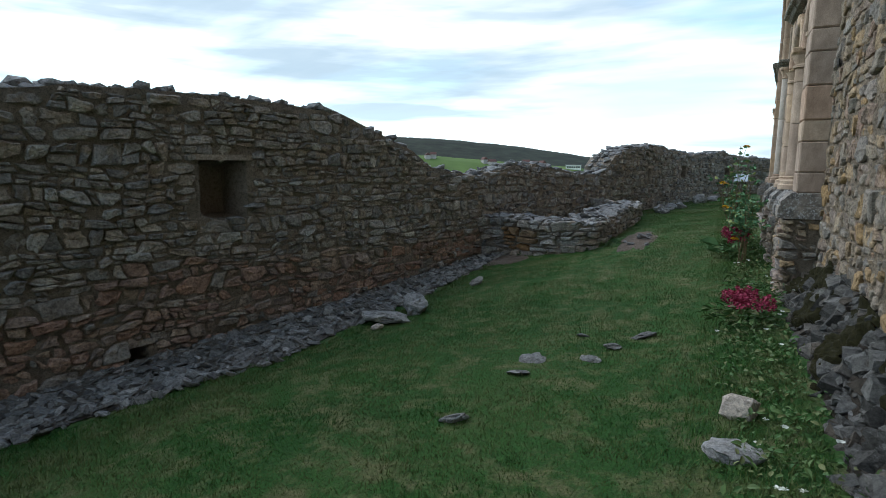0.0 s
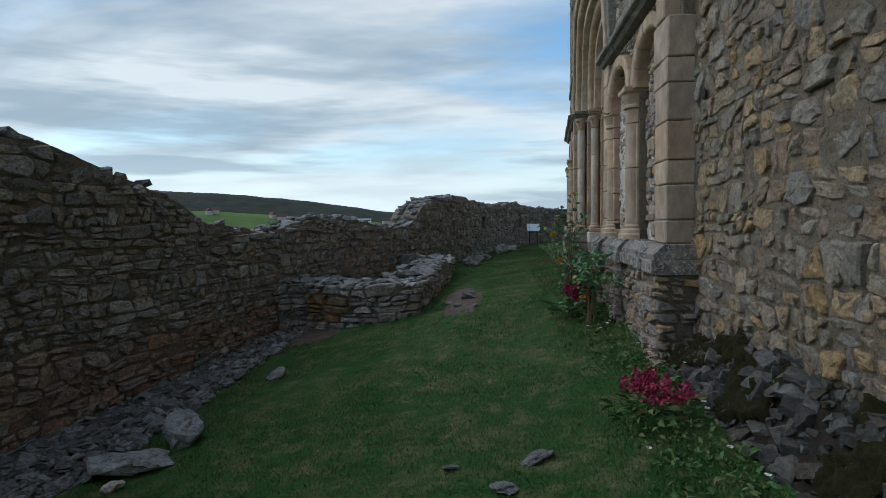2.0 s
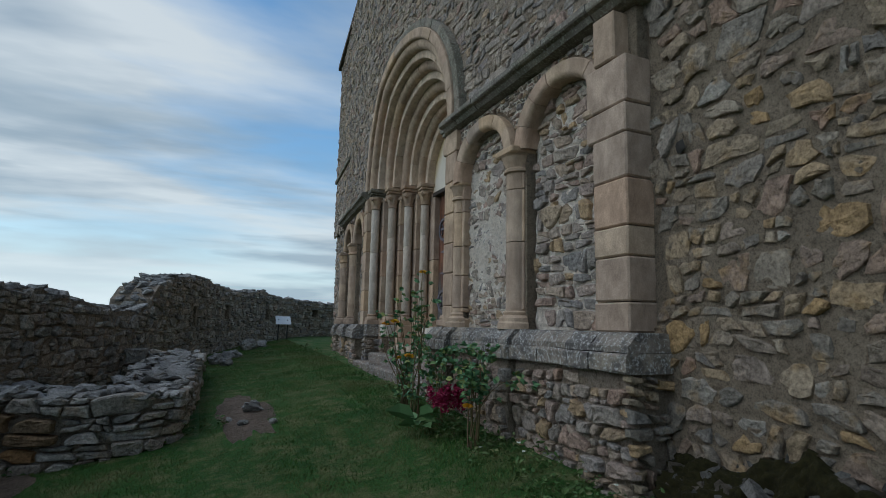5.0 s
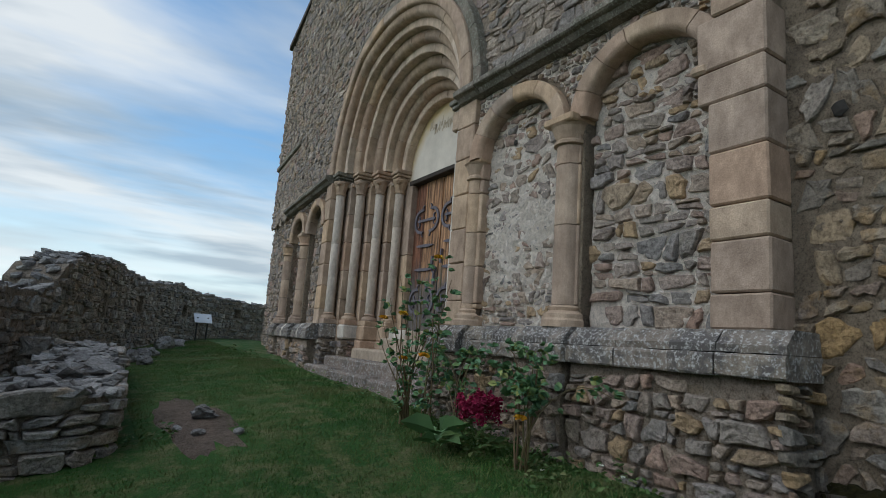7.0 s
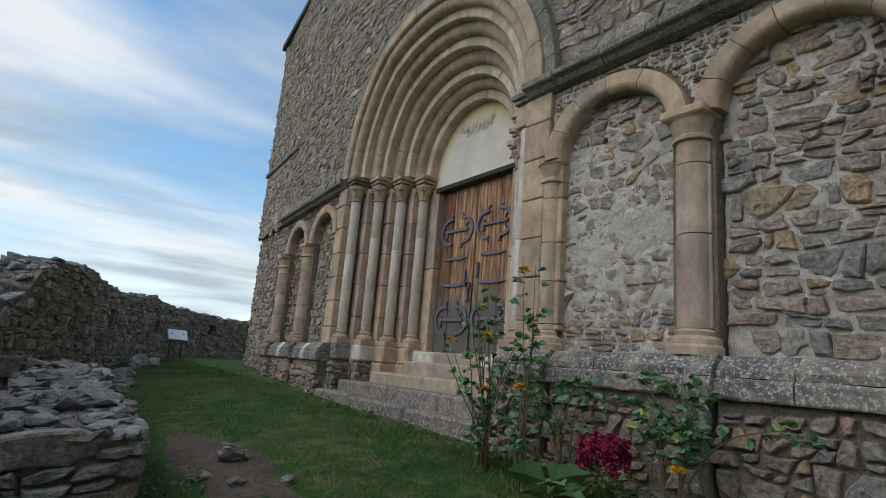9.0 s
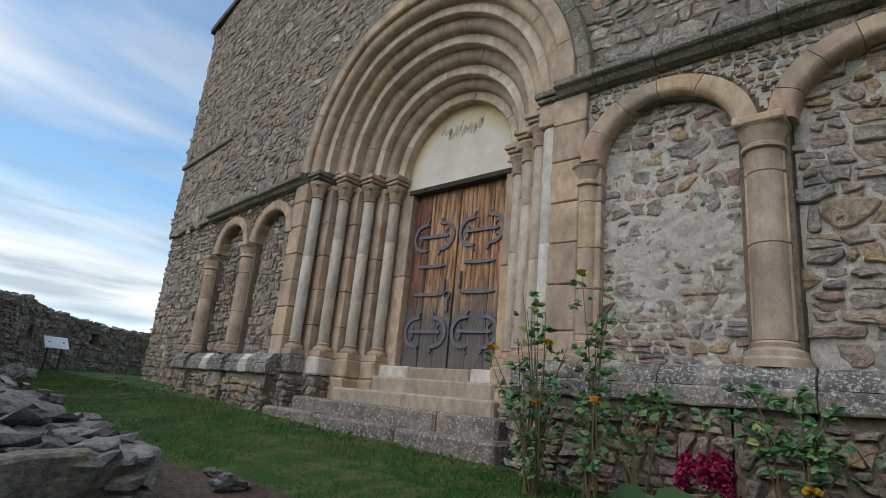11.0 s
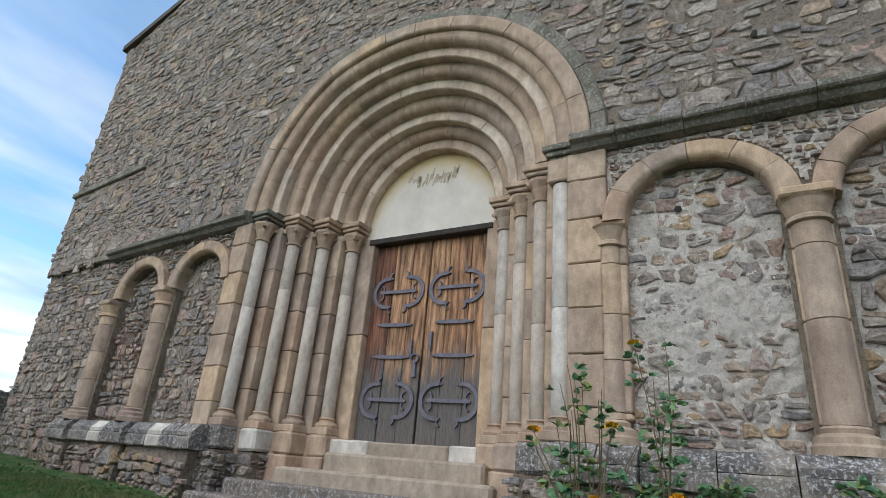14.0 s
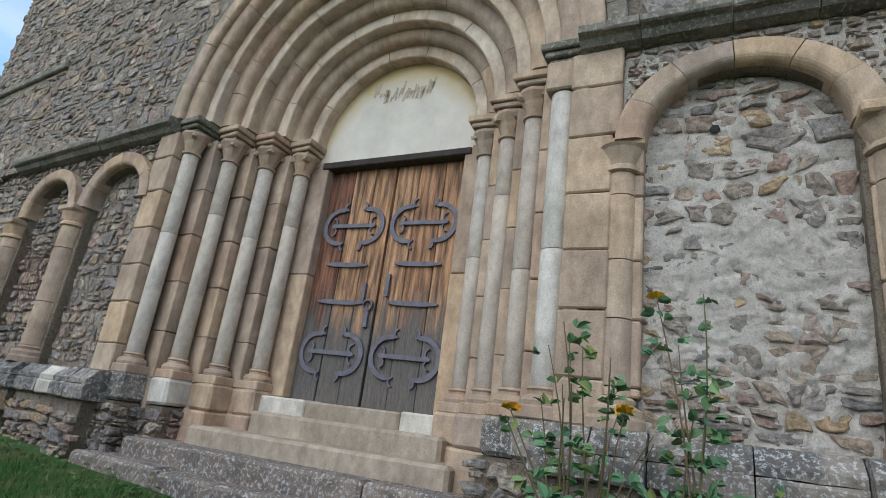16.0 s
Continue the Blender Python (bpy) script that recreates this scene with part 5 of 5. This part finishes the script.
def bank(y, t):
    """The bank's slope, from the wall (t 0) down to the lawn (t 1)."""
    top = 0.56 + 0.10 * noise.noise((y * 0.8, 0, 0)) - 0.25 * max(0.0, y + 1.2)
    x = 0.30 - 0.36 * t
    return x, ground_z(x, y) + top * (1 - t) ** 1.15 - 0.03


def bank_sheet(step, lift, rough, seed, ok=None):
    n, m = int(8.0 / step), int(0.75 / step)
    V, keep = [], []
    for i in range(n + 1):
        for q in range(m + 1):
            y, t = -8.2 + 8.08 * i / n, q / m
            x, z = bank(y, t)
            h = lift + rough * (noise.noise((y * 7, t * 5, seed)) + 0.6 * noise.noise((y * 21, t * 15, seed)) + 0.4 * noise.noise((y * 45, t * 32, seed)))
            f = ok(y, t) if ok else 1.0
            keep.append(f > 0)
            h = h * min(1.0, f * 8) if ok else h
            V.append((x - 0.75 * h, y, z + 0.65 * h))
    w = m + 1
    return V, [(a, a + 1, a + w + 1, a + w) for i in range(n) for q in range(m) for a in [i * w + q] if keep[a] and keep[a + 1] and keep[a + w] and keep[a + w + 1]]


# earth under the heap; gap shadows are painted in as its dark colour
mesh_ob("earth_bank", *bank_sheet(0.04, 0.0, 0.03, 3), SHADED_SOIL, heap_ob, "dark earth between the stones", True)
for k in range(900):
    y = rnd.uniform(-8.2, -0.15)
    t = rnd.random()
    x, z = bank(y, t)
    d = moved(shard_data(rnd, rnd.uniform(0.04, 0.10) if rnd.random() < 0.4 else rnd.uniform(0.02, 0.05)), x, y, z)
    if k < 560 and y > -6 and k % 2:
        mesh_ob("broken_stone", *d, DARK_RUBBLE, heap_ob)
    else:
        heap.append(d)
tagged(mesh_ob("stone_field", *join(heap), DARK_RUBBLE, heap_ob), "broken grey stones", "", "", "stuff")
tagged(mesh_ob("moss", *bank_sheet(0.02, 0.075, 0.06, 9, lambda y, t: noise.noise((y * 1.5, t * 1.4, 41)) + 0.35 * noise.noise((y * 5.5, t * 4, 42)) - 0.09 - 0.6 * max(0.0, t - 0.5) - 0.6 * max(0.0, 0.12 - t)), MOSS, heap_ob, "", True), "dark olive moss carpet over the stones", "", "", "stuff")

gravel = []
sv, sn = [], 76
for i in range(sn + 1):
    y = -11 + 15.3 * i / sn
    for q in range(5):
        x = lx(y) + (gravel_edge(y) - lx(y)) * q / 4
        sv.append((x, y, ground_z(x, y) + 0.03 * (1 - q / 4) + 0.012))
strip = tagged(mesh_ob("gravel_strip", sv, [(5 * i + j, 5 * i + j + 1, 5 * i + j + 6, 5 * i + j + 5) for i in range(sn) for j in range(4)], GRAVEL), "strip of grey broken slate along the yard wall", "gravel", "", "structure")
for k in range(3600):
    y = rnd.uniform(-8, 4.1)
    x = lx(y) + (gravel_edge(y) + 0.06 - lx(y)) * rnd.uniform(0.02, 1.0)
    gravel.append(moved(shard_data(rnd, 0.02 + 0.075 * rnd.random() ** 2.2, 0.32), x, y, ground_z(x, y) + 0.028))
tagged(mesh_ob("slate_chips", *join(gravel), HEAP_STONE, strip), "grey slate chips", "", "", "stuff")


def boulder(name, x, y, size, material, label, seed, flat=0.6, sub=3, sink=0.55, cut=1.1):
    d = rock_data(random.Random(seed), size, flat, sub, cut)
    low = min(v[2] for v in d[0])
    return tagged(mesh_ob(name, *moved(d, x, y, ground_z(x, y) - low * sink), material), label, "stone")


boulder("boulder", -4.85, -0.6, 0.22, CAP_STONE, "rounded grey boulder at the edge of the lawn", 1, 0.75)
boulder("boulder", -4.98, -1.2, 0.25, HEAP_STONE, "flat brown boulder at the edge of the gravel", 2, 0.45)
boulder("boulder", -4.88, -1.62, 0.08, PALE_STONE, "small pale stone beside the gravel", 3)
boulder("boulder", -4.68, 1.35, 0.16, HEAP_STONE, "small mossy stone on the lawn edge", 4, 0.4)
boulder("white_stone", -0.56, -3.72, 0.125, PALE_STONE, "pale cream block of stone on the grass", 5, 0.8, 2, 0.4, 0.75)
for k, (x, y, s) in enumerate([(-1.42, -1.77, 0.10), (-1.66, -2.18, 0.11), (-1.8, -2.6, 0.1), (-2.34, -2.7, 0.1), (-2.34, -3.08, 0.09), (-2.51, -4.15, 0.10), (-2.04, -1.81, 0.08), (-0.57, -4.3, 0.15)]):
    boulder("sunken_stone", x, y, s, CAP_STONE, "flat grey stone sunk in the turf", 20 + k, 0.3, 3, 0.1)
for k, (x, y, s) in enumerate([(-2.28, 5.0, 0.14), (-2.45, 4.3, 0.08), (-2.2, 5.4, 0.07), (-2.6, 4.6, 0.06), (-2.1, 4.1, 0.05)]):
    boulder("path_stone", x, y, s, CAP_STONE, "small rough stone on the bare earth", 40 + k)
for k, (x, y, s) in enumerate([(-2.35, 12.3, 0.22), (-2.1, 13.0, 0.17), (-2.6, 11.6, 0.2), (-1.6, 15.2, 0.26), (-1.2, 15.8, 0.2), (-2.4, 10.9, 0.15)]):
    boulder("boulder", x, y, s, CAP_STONE, "grey boulder at the foot of the far wall", 60 + k)

# ---- sign ----
sign = thing("info_sign", (-0.22, 18.05, ground_z(-0.22, 18.05) - 0.06), "pale slanted information panel on a dark post", "sign")
for dx in (-0.16, 0.16):
    mesh_ob("post", *box_data(dx - 0.02, dx + 0.02, -0.02, 0.02, 0.0, 0.80, 0.006), POST, sign)
V, F = box_data(-0.27, 0.27, -0.19, 0.19, 0.76, 0.785, 0.006)
mesh_ob("panel", [(x, y, z + y * 0.75) for x, y, z in V], F, BOARD, sign)

# ---- plants ----
def tube(points, r0, r1, seg=5):
    V, F = [], []
    n = len(points)
    for k, p in enumerate(points):
        d = (Vector(points[min(k + 1, n - 1)]) - Vector(points[max(k - 1, 0)])).normalized()
        a = d.orthogonal().normalized()
        b = d.cross(a)
        r = r0 + (r1 - r0) * k / (n - 1)
        V += [tuple(Vector(p) + (a * math.cos(2 * math.pi * q / seg) + b * math.sin(2 * math.pi * q / seg)) * r) for q in range(seg)]
    F = [(k * seg + q, k * seg + (q + 1) % seg, (k + 1) * seg + (q + 1) % seg, (k + 1) * seg + q) for k in range(n - 1) for q in range(seg)]
    return V, F


def leaf_data(rnd, p, size, way=None, narrow=0.55):
    """A pointed, folded leaf."""
    d = Vector(way) if way else Vector((rnd.uniform(-1, 1), rnd.uniform(-1, 1), rnd.uniform(-0.5, 0.6)))
    d.normalize()
    s = d.cross(Vector((rnd.uniform(-1.2, 1.2), rnd.uniform(-1.2, 1.2), 0.8))).normalized()
    n = s.cross(d)
    p = Vector(p)
    w = size * narrow / 2
    pts = [p, p + d * size * 0.3 + s * w * 0.9 + n * w * 0.3, p + d * size * 0.65 + s * w * 0.8 + n * w * 0.25, p + d * size - n * size * 0.12, p + d * size * 0.65 - s * w * 0.8 + n * w * 0.25, p + d * size * 0.3 - s * w * 0.9 + n * w * 0.3, p + d * size * 0.5]
    return [tuple(q) for q in pts], [(0, 1, 6), (1, 2, 6), (2, 3, 6), (3, 4, 6), (4, 5, 6), (5, 0, 6)]


def bloom_data(rnd, p, size):
    """A rose of overlapping petals."""
    out = []
    for k in range(14):
        a = k * 2.4
        t = k / 14
        d = (math.cos(a) * (0.3 + t), math.sin(a) * (0.3 + t), 1.1 - t)
        out.append(leaf_data(rnd, Vector(p) + Vector(d) * size * 0.12, size * (0.45 + 0.35 * t), d, 1.1))
    return join(out)


def rose_bush(x, y, height, stems, seed, blooms, leaves, label, spread=0.5, bare=0.15, trailing=False):
    rnd = random.Random(seed)
    z = ground_z(x, y)
    bush = thing("rose_bush", (x, y, z), label, "rose bush", "rose bushes")
    L, ends = [], []
    for k in range(stems):
        a = rnd.uniform(0, 6.3)
        h = height * rnd.uniform(0.6, 1.0)
        sp = spread * rnd.uniform(0.3, 1.0)
        pts = []
        for i in range(9):
            t = i / 8
            rise = h * (math.sin(t * 1.95) if trailing else t)
            out_x = (0.25 if trailing else 1.0) * math.cos(a)
            pts.append((sp * t ** 1.3 * out_x + 0.05 * math.sin(5 * t + k), sp * t ** 1.3 * math.sin(a) + 0.05 * math.cos(4 * t + k), rise))
        mesh_ob("stem", *tube(pts, 0.009, 0.003), STEM, bush)
        ends.append(pts[-1])
        for i in range(leaves):
            t = rnd.uniform(bare, 1.0)
            j = min(7, int(t * 8))
            p = Vector(pts[j]).lerp(Vector(pts[j + 1]), t * 8 - j)
            out = Vector((rnd.uniform(-1, 1), rnd.uniform(-1, 1), rnd.uniform(-0.2, 0.5))).normalized()
            q = p + out * rnd.uniform(0.03, 0.10)
            for w in range(rnd.choice((3, 5))):
                L.append(leaf_data(rnd, q, rnd.uniform(0.045, 0.085), out + Vector((rnd.uniform(-1, 1), rnd.uniform(-1, 1), rnd.uniform(-0.4, 0.4))), 0.72))
    tagged(mesh_ob("foliage", *join(L), LEAF, bush), "", "", "", "stuff")
    for k in range(blooms):
        mesh_ob("bloom", *bloom_data(rnd, ends[k % len(ends)] if k else (-0.12, -0.1, height * 0.42), 0.075), YELLOW, bush, "yellow rose bloom")
    return bush


rose_bush(-0.55, 3.55, 1.6, 16, 1, 3, 8, "tall straggly yellow rose bush before the church", 0.45)
rose_bush(-0.62, 3.02, 1.85, 5, 2, 2, 18, "tall thin rose bush with yellow blooms", 0.28)
rose_bush(-0.46, 1.75, 0.98, 9, 3, 1, 17, "trailing rose branches before the plinth", 1.0, 0.35, True)
rose_bush(-0.42, 2.75, 0.9, 6, 4, 0, 15, "low leafy rose bush against the plinth", 0.7, 0.3, True)


def plume_plant(x, y, size, seed, material, label, count=26, leafy=60, tall=0.42):
    rnd = random.Random(seed)
    plant = thing("plume_flower", (x, y, ground_z(x, y)), label, "flower", "plume flowers")
    L = []
    for k in range(leafy):
        a = rnd.uniform(0, 6.3)
        r = size * rnd.uniform(0.1, 1.1)
        L.append(leaf_data(rnd, (r * math.cos(a), r * math.sin(a), rnd.uniform(0.02, tall * 0.8)), rnd.uniform(0.07, 0.14), (math.cos(a), math.sin(a), rnd.uniform(-0.2, 0.6)), 0.45))
    tagged(mesh_ob("leaves", *join(L), WEED, plant), "", "", "", "stuff")
    plumes = []
    for k in range(count):
        a, r = rnd.uniform(0, 6.3), size * math.sqrt(rnd.random())
        base = Vector((r * math.cos(a), r * math.sin(a), tall * rnd.uniform(0.75, 1.15)))
        bits = []
        for i in range(55):
            t = rnd.random()
            q = base + Vector((rnd.gauss(0, 0.022 * (1.1 - t)), rnd.gauss(0, 0.022 * (1.1 - t)), t * 0.13))
            bits.append(leaf_data(rnd, q, rnd.uniform(0.018, 0.036), None, 0.9))
        plumes += bits
    tagged(mesh_ob("plume_mass", *join(plumes), material, plant), "", "", "", "stuff")
    return plant


plume_plant(-0.55, 2.25, 0.19, 5, CRIMSON, "deep crimson plumed cockscomb flowers beside the plinth", 34, 60, 0.38)
plume_plant(-0.50, -1.40, 0.30, 6, PINK, "pinkish red plumed flowers at the rubble's edge", 22, 110, 0.22)
hosta = thing("hosta", (-0.75, 2.55, ground_z(-0.75, 2.55)), "broad pale green hosta leaves on the grass", "plant")
rnd = random.Random(8)
for k in range(11):
    a = k * 2.4
    V, F = leaf_data(rnd, (0.03 * math.cos(a), 0.03 * math.sin(a), 0.05 + 0.015 * k), rnd.uniform(0.2, 0.34), (math.cos(a), math.sin(a), rnd.uniform(0.1, 0.5)), 0.72)
    mesh_ob("leaf", V, F, HOSTA, hosta)


def weeds(name, spots, seed, label, size=(0.025, 0.065), per=46, flowers=0, tall=0.22):
    rnd = random.Random(seed)
    L, W = [], []
    for x, y, r in spots:
        for k in range(int(per * r / 0.3)):
            a, q = rnd.uniform(0, 6.3), r * math.sqrt(rnd.random())
            px, py = x + q * math.cos(a), y + q * math.sin(a)
            L.append(leaf_data(rnd, (px, py, ground_z(px, py) + rnd.uniform(0.0, tall) * (1.1 - q / r)), rnd.uniform(*size)))
        for k in range(flowers if rnd.random() < 0.45 else 0):
            a, q = rnd.uniform(0, 6.3), r * rnd.random()
            px, py = x + q * math.cos(a), y + q * math.sin(a)
            c = (px, py, ground_z(px, py) + rnd.uniform(0.08, tall + 0.04))
            W += [leaf_data(rnd, c, 0.024, (math.cos(t), math.sin(t), 0.5), 0.8) for t in range(5)]
    ob = tagged(mesh_ob(name, *join(L), WEED), label, "weeds", "", "stuff")
    if W:
        mesh_ob("daisies", *join(W), WHITE, ob, "small white daisies")
    return ob


rnd = random.Random(15)
weeds("weeds", [(rnd.uniform(-0.55, -0.12), y + rnd.uniform(-0.2, 0.2), rnd.uniform(0.15, 0.32)) for y in np.arange(-7.0, 3.6, 0.18)], 16, "leafy weeds and daisies along the church foot", per=62, flowers=1)
weeds("weeds", [(rnd.uniform(-0.35, -0.05), y, rnd.uniform(0.12, 0.25)) for y in np.arange(3.6, 14.5, 0.5)], 17, "tufts of weeds at the foot of the portal", (0.03, 0.07), 30, 0, 0.16)
weeds("weeds", [(x + rnd.uniform(-0.1, 0.2), y - 0.12, rnd.uniform(0.15, 0.28)) for x, y in [(-5.0, 4.3), (-4.6, 4.35), (-4.2, 4.35), (-3.7, 4.45), (-3.2, 4.5), (-2.8, 4.55), (-4.4, 6.0), (-3.9, 6.5), (-4.2, 7.5)]], 18, "dark weeds at the foot of the low wall", (0.04, 0.08), 60, 0, 0.2)

# dry creeper in the far blind arch
rnd = random.Random(31)
creeper = thing("dry_creeper", (0.15, 11.2, 1.5), "dry reddish creeper twigs hanging in a blind arch", "plant")
for k in range(26):
    p = Vector((0.06 + rnd.uniform(-0.05, 0.05), rnd.uniform(-0.3, 0.3), rnd.uniform(1.0, 1.75)))
    pts = [tuple(p)]
    d = Vector((rnd.uniform(-0.3, 0.1), rnd.uniform(-1, 1), rnd.uniform(-1.2, 0.2))).normalized()
    for i in range(6):
        d = (d + Vector((rnd.uniform(-0.4, 0.3), rnd.uniform(-0.7, 0.7), rnd.uniform(-0.8, 0.3)))).normalized()
        p = p + d * 0.07
        p.x = max(-0.1, min(0.1, p.x))
        pts.append(tuple(p))
    mesh_ob("twig", *tube(pts, 0.004, 0.002, 4), TWIG, creeper)


def make_grass():
    """Short turf blades over the lawn."""
    g = np.random.default_rng(4)
    n = 460000
    y = -9.5 + 27.0 * g.random(n) ** 1.2
    x = -6.2 + 6.3 * g.random(n)
    keep = (((x + 2.42) / 0.42) ** 2 + ((y - 5.0) / 1.7) ** 2 > 0.4 + 0.9 * g.random(n)) & ~((x < -2.95) & (y > 4.1) & (y < 9.6))
    keep &= ~((x > -0.1) & (y > -8)) & (x > -5.3 - 0.3 * np.maximum(0.0, -3.0 - y) + 0.1 * np.sin(y * 2.1))
    x, y = x[keep], y[keep]
    n = len(x)
    z = np.array([ground_z(a, b) for a, b in zip(x, y)])
    dry = np.array([noise.noise((a * 0.9, b * 0.9, 12)) for a, b in zip(x, y)])
    h = (0.010 + 0.020 * g.random(n)) * np.where(dry > 0.15, 0.6, 1.0)
    edge = (np.abs(x + 0.45) < 0.45) | (x < -5.0)
    h = np.where(edge, h * 1.7, h)
    a = g.random(n) * 6.283
    w = 0.0025 + 0.003 * g.random(n)
    lean = h * 1.6 * (g.random(n) - 0.1)
    b = g.random(n) * 6.283
    P = np.empty((n, 3, 3))
    P[:, 0] = np.stack([x + w * np.cos(a), y + w * np.sin(a), z - 0.004], 1)
    P[:, 1] = np.stack([x - w * np.cos(a), y - w * np.sin(a), z - 0.004], 1)
    P[:, 2] = np.stack([x + lean * np.cos(b), y + lean * np.sin(b), z + h], 1)
    me = bpy.data.meshes.new("lawn_grass")
    me.vertices.add(3 * n)
    me.vertices.foreach_set("co", P.reshape(-1))
    me.loops.add(3 * n)
    me.loops.foreach_set("vertex_index", np.arange(3 * n, dtype=np.int32))
    me.polygons.add(n)
    me.polygons.foreach_set("loop_start", np.arange(0, 3 * n, 3, dtype=np.int32))
    me.materials.append(BLADE)
    me.update()
    me.validate()
    tagged(new("lawn_grass", me), "short mown grass blades, green with dry patches", "grass", "", "stuff")


make_grass()

# ---- distance ----
def hill(name, bearing0, bearing1, dist, height, material, label, seed, base=-45.0, rough=0.03):
    """A long far ridge between two bearings (degrees from +y to the left)."""
    V, F = [], []
    n, m = 520, 14
    for i in range(n + 1):
        t = i / n
        a = radians(bearing0 + (bearing1 - bearing0) * t)
        top = height(t)
        top *= 1 + rough * noise.noise((t * 14, seed, 0)) + rough * 0.6 * noise.noise((t * 70, seed, 1)) + rough * 0.5 * noise.noise((t * 420, seed, 2))
        for j in range(m + 1):
            q = j / m
            d = dist * (0.55 + 0.45 * q)
            z = base + (top - base) * q ** 1.2
            V.append((-math.sin(a) * d, math.cos(a) * d, z))
        V.append((-math.sin(a) * dist * 1.2, math.cos(a) * dist * 1.2, base))
    F = [(i * (m + 2) + j, (i + 1) * (m + 2) + j, (i + 1) * (m + 2) + j + 1, i * (m + 2) + j + 1) for i in range(n) for j in range(m + 1)]
    return tagged(mesh_ob(name, V, F, material, None, "", True), label, "hill", "", "structure")


def meadow_top(t):
    return float(np.interp(t, [0, 0.6, 0.7, 0.8, 0.833, 0.933, 1], [20, 21, 20, 15, 13, 8, 2]))


hill("backdrop_hill", 75, -30, 1500, lambda t: float(np.interp(t, [0, 0.25, 0.41, 0.467, 0.524, 0.576, 0.6, 0.66, 0.8, 1], [128, 112, 90, 83, 69, 50, 40, 26, 20, 26])), FOREST, "dark wooded ridge in the distance", 2)
hill("backdrop_meadow", 70, 10, 700, meadow_top, MEADOW, "bright green meadow on the far slope", 3, -45, 0.02)
rnd = random.Random(3)
for bearing, q in ((28.6, 0.95), (28.0, 0.96), (22.8, 0.95), (22.0, 0.93), (18.6, 0.96), (17.8, 0.95), (17.0, 0.97), (11.6, 0.97)):
    a, d = radians(bearing), 700 * (0.55 + 0.45 * q)
    x, y, z = -math.sin(a) * d, math.cos(a) * d, -45 + (meadow_top((70 - bearing) / 60) + 45) * q ** 1.2
    house = thing("house", (x, y, z), "small far village house with red tiled roof", "house", "village houses")
    house.rotation_euler = (0, 0, rnd.uniform(0, 3))
    w, l, h = rnd.uniform(5, 7), rnd.uniform(7, 10), rnd.uniform(3, 4.5)
    mesh_ob("wall", *box_data(-w / 2, w / 2, -l / 2, l / 2, -8, h), FAR_WALL, house)
    mesh_ob("roof", [(-w / 2 - 0.5, -l / 2 - 0.4, h), (w / 2 + 0.5, -l / 2 - 0.4, h), (0, -l / 2 - 0.4, h + 3.2), (-w / 2 - 0.5, l / 2 + 0.4, h), (w / 2 + 0.5, l / 2 + 0.4, h), (0, l / 2 + 0.4, h + 3.2)], [(0, 1, 2), (3, 5, 4), (0, 2, 5, 3), (1, 4, 5, 2), (0, 3, 4, 1)], FAR_ROOF, house)

# long white building on the far slope
a = radians(13.9)
lodge = thing("long_building", (-math.sin(a) * 690, math.cos(a) * 690, 4.0), "long low white building with a dark window band", "building")
lodge.rotation_euler = (0, 0, a)
mesh_ob("wall", *box_data(-9, 9, -4, 4, -6, 6.2, 0.4), WHITE, lodge)
for k in range(6):
    mesh_ob("window", *box_data(-7.6 + 2.6 * k, -5.6 + 2.6 * k, -4.15, -3.9, 3.2, 4.8), DARK, lodge)
mesh_ob("roof", *box_data(-9.4, 9.4, -4.4, 4.4, 6.2, 6.7, 0.15), FAR_WALL, lodge)

# ---- the front's northern half leans back a little from the straight line ----
BEND_FROM, BEND = 7.3, 0.095
roots = [wall_church, plinth_left, arcade_left, cornice_left, portal, creeper]
for ob in list(scene.objects):
    top_ob = ob
    while top_ob.parent:
        top_ob = top_ob.parent
    if top_ob not in roots and top_ob.name not in ("string_course", "roof"):
        continue
    if ob.type == "MESH" and ob.parent and ob.parent.location.length > 0.01:
        continue
    if ob.type == "MESH":
        for v in ob.data.vertices:
            v.co.x += BEND * max(0.0, v.co.y - BEND_FROM)
    elif ob.location.y > BEND_FROM:
        ob.location.x += BEND * (ob.location.y - BEND_FROM)
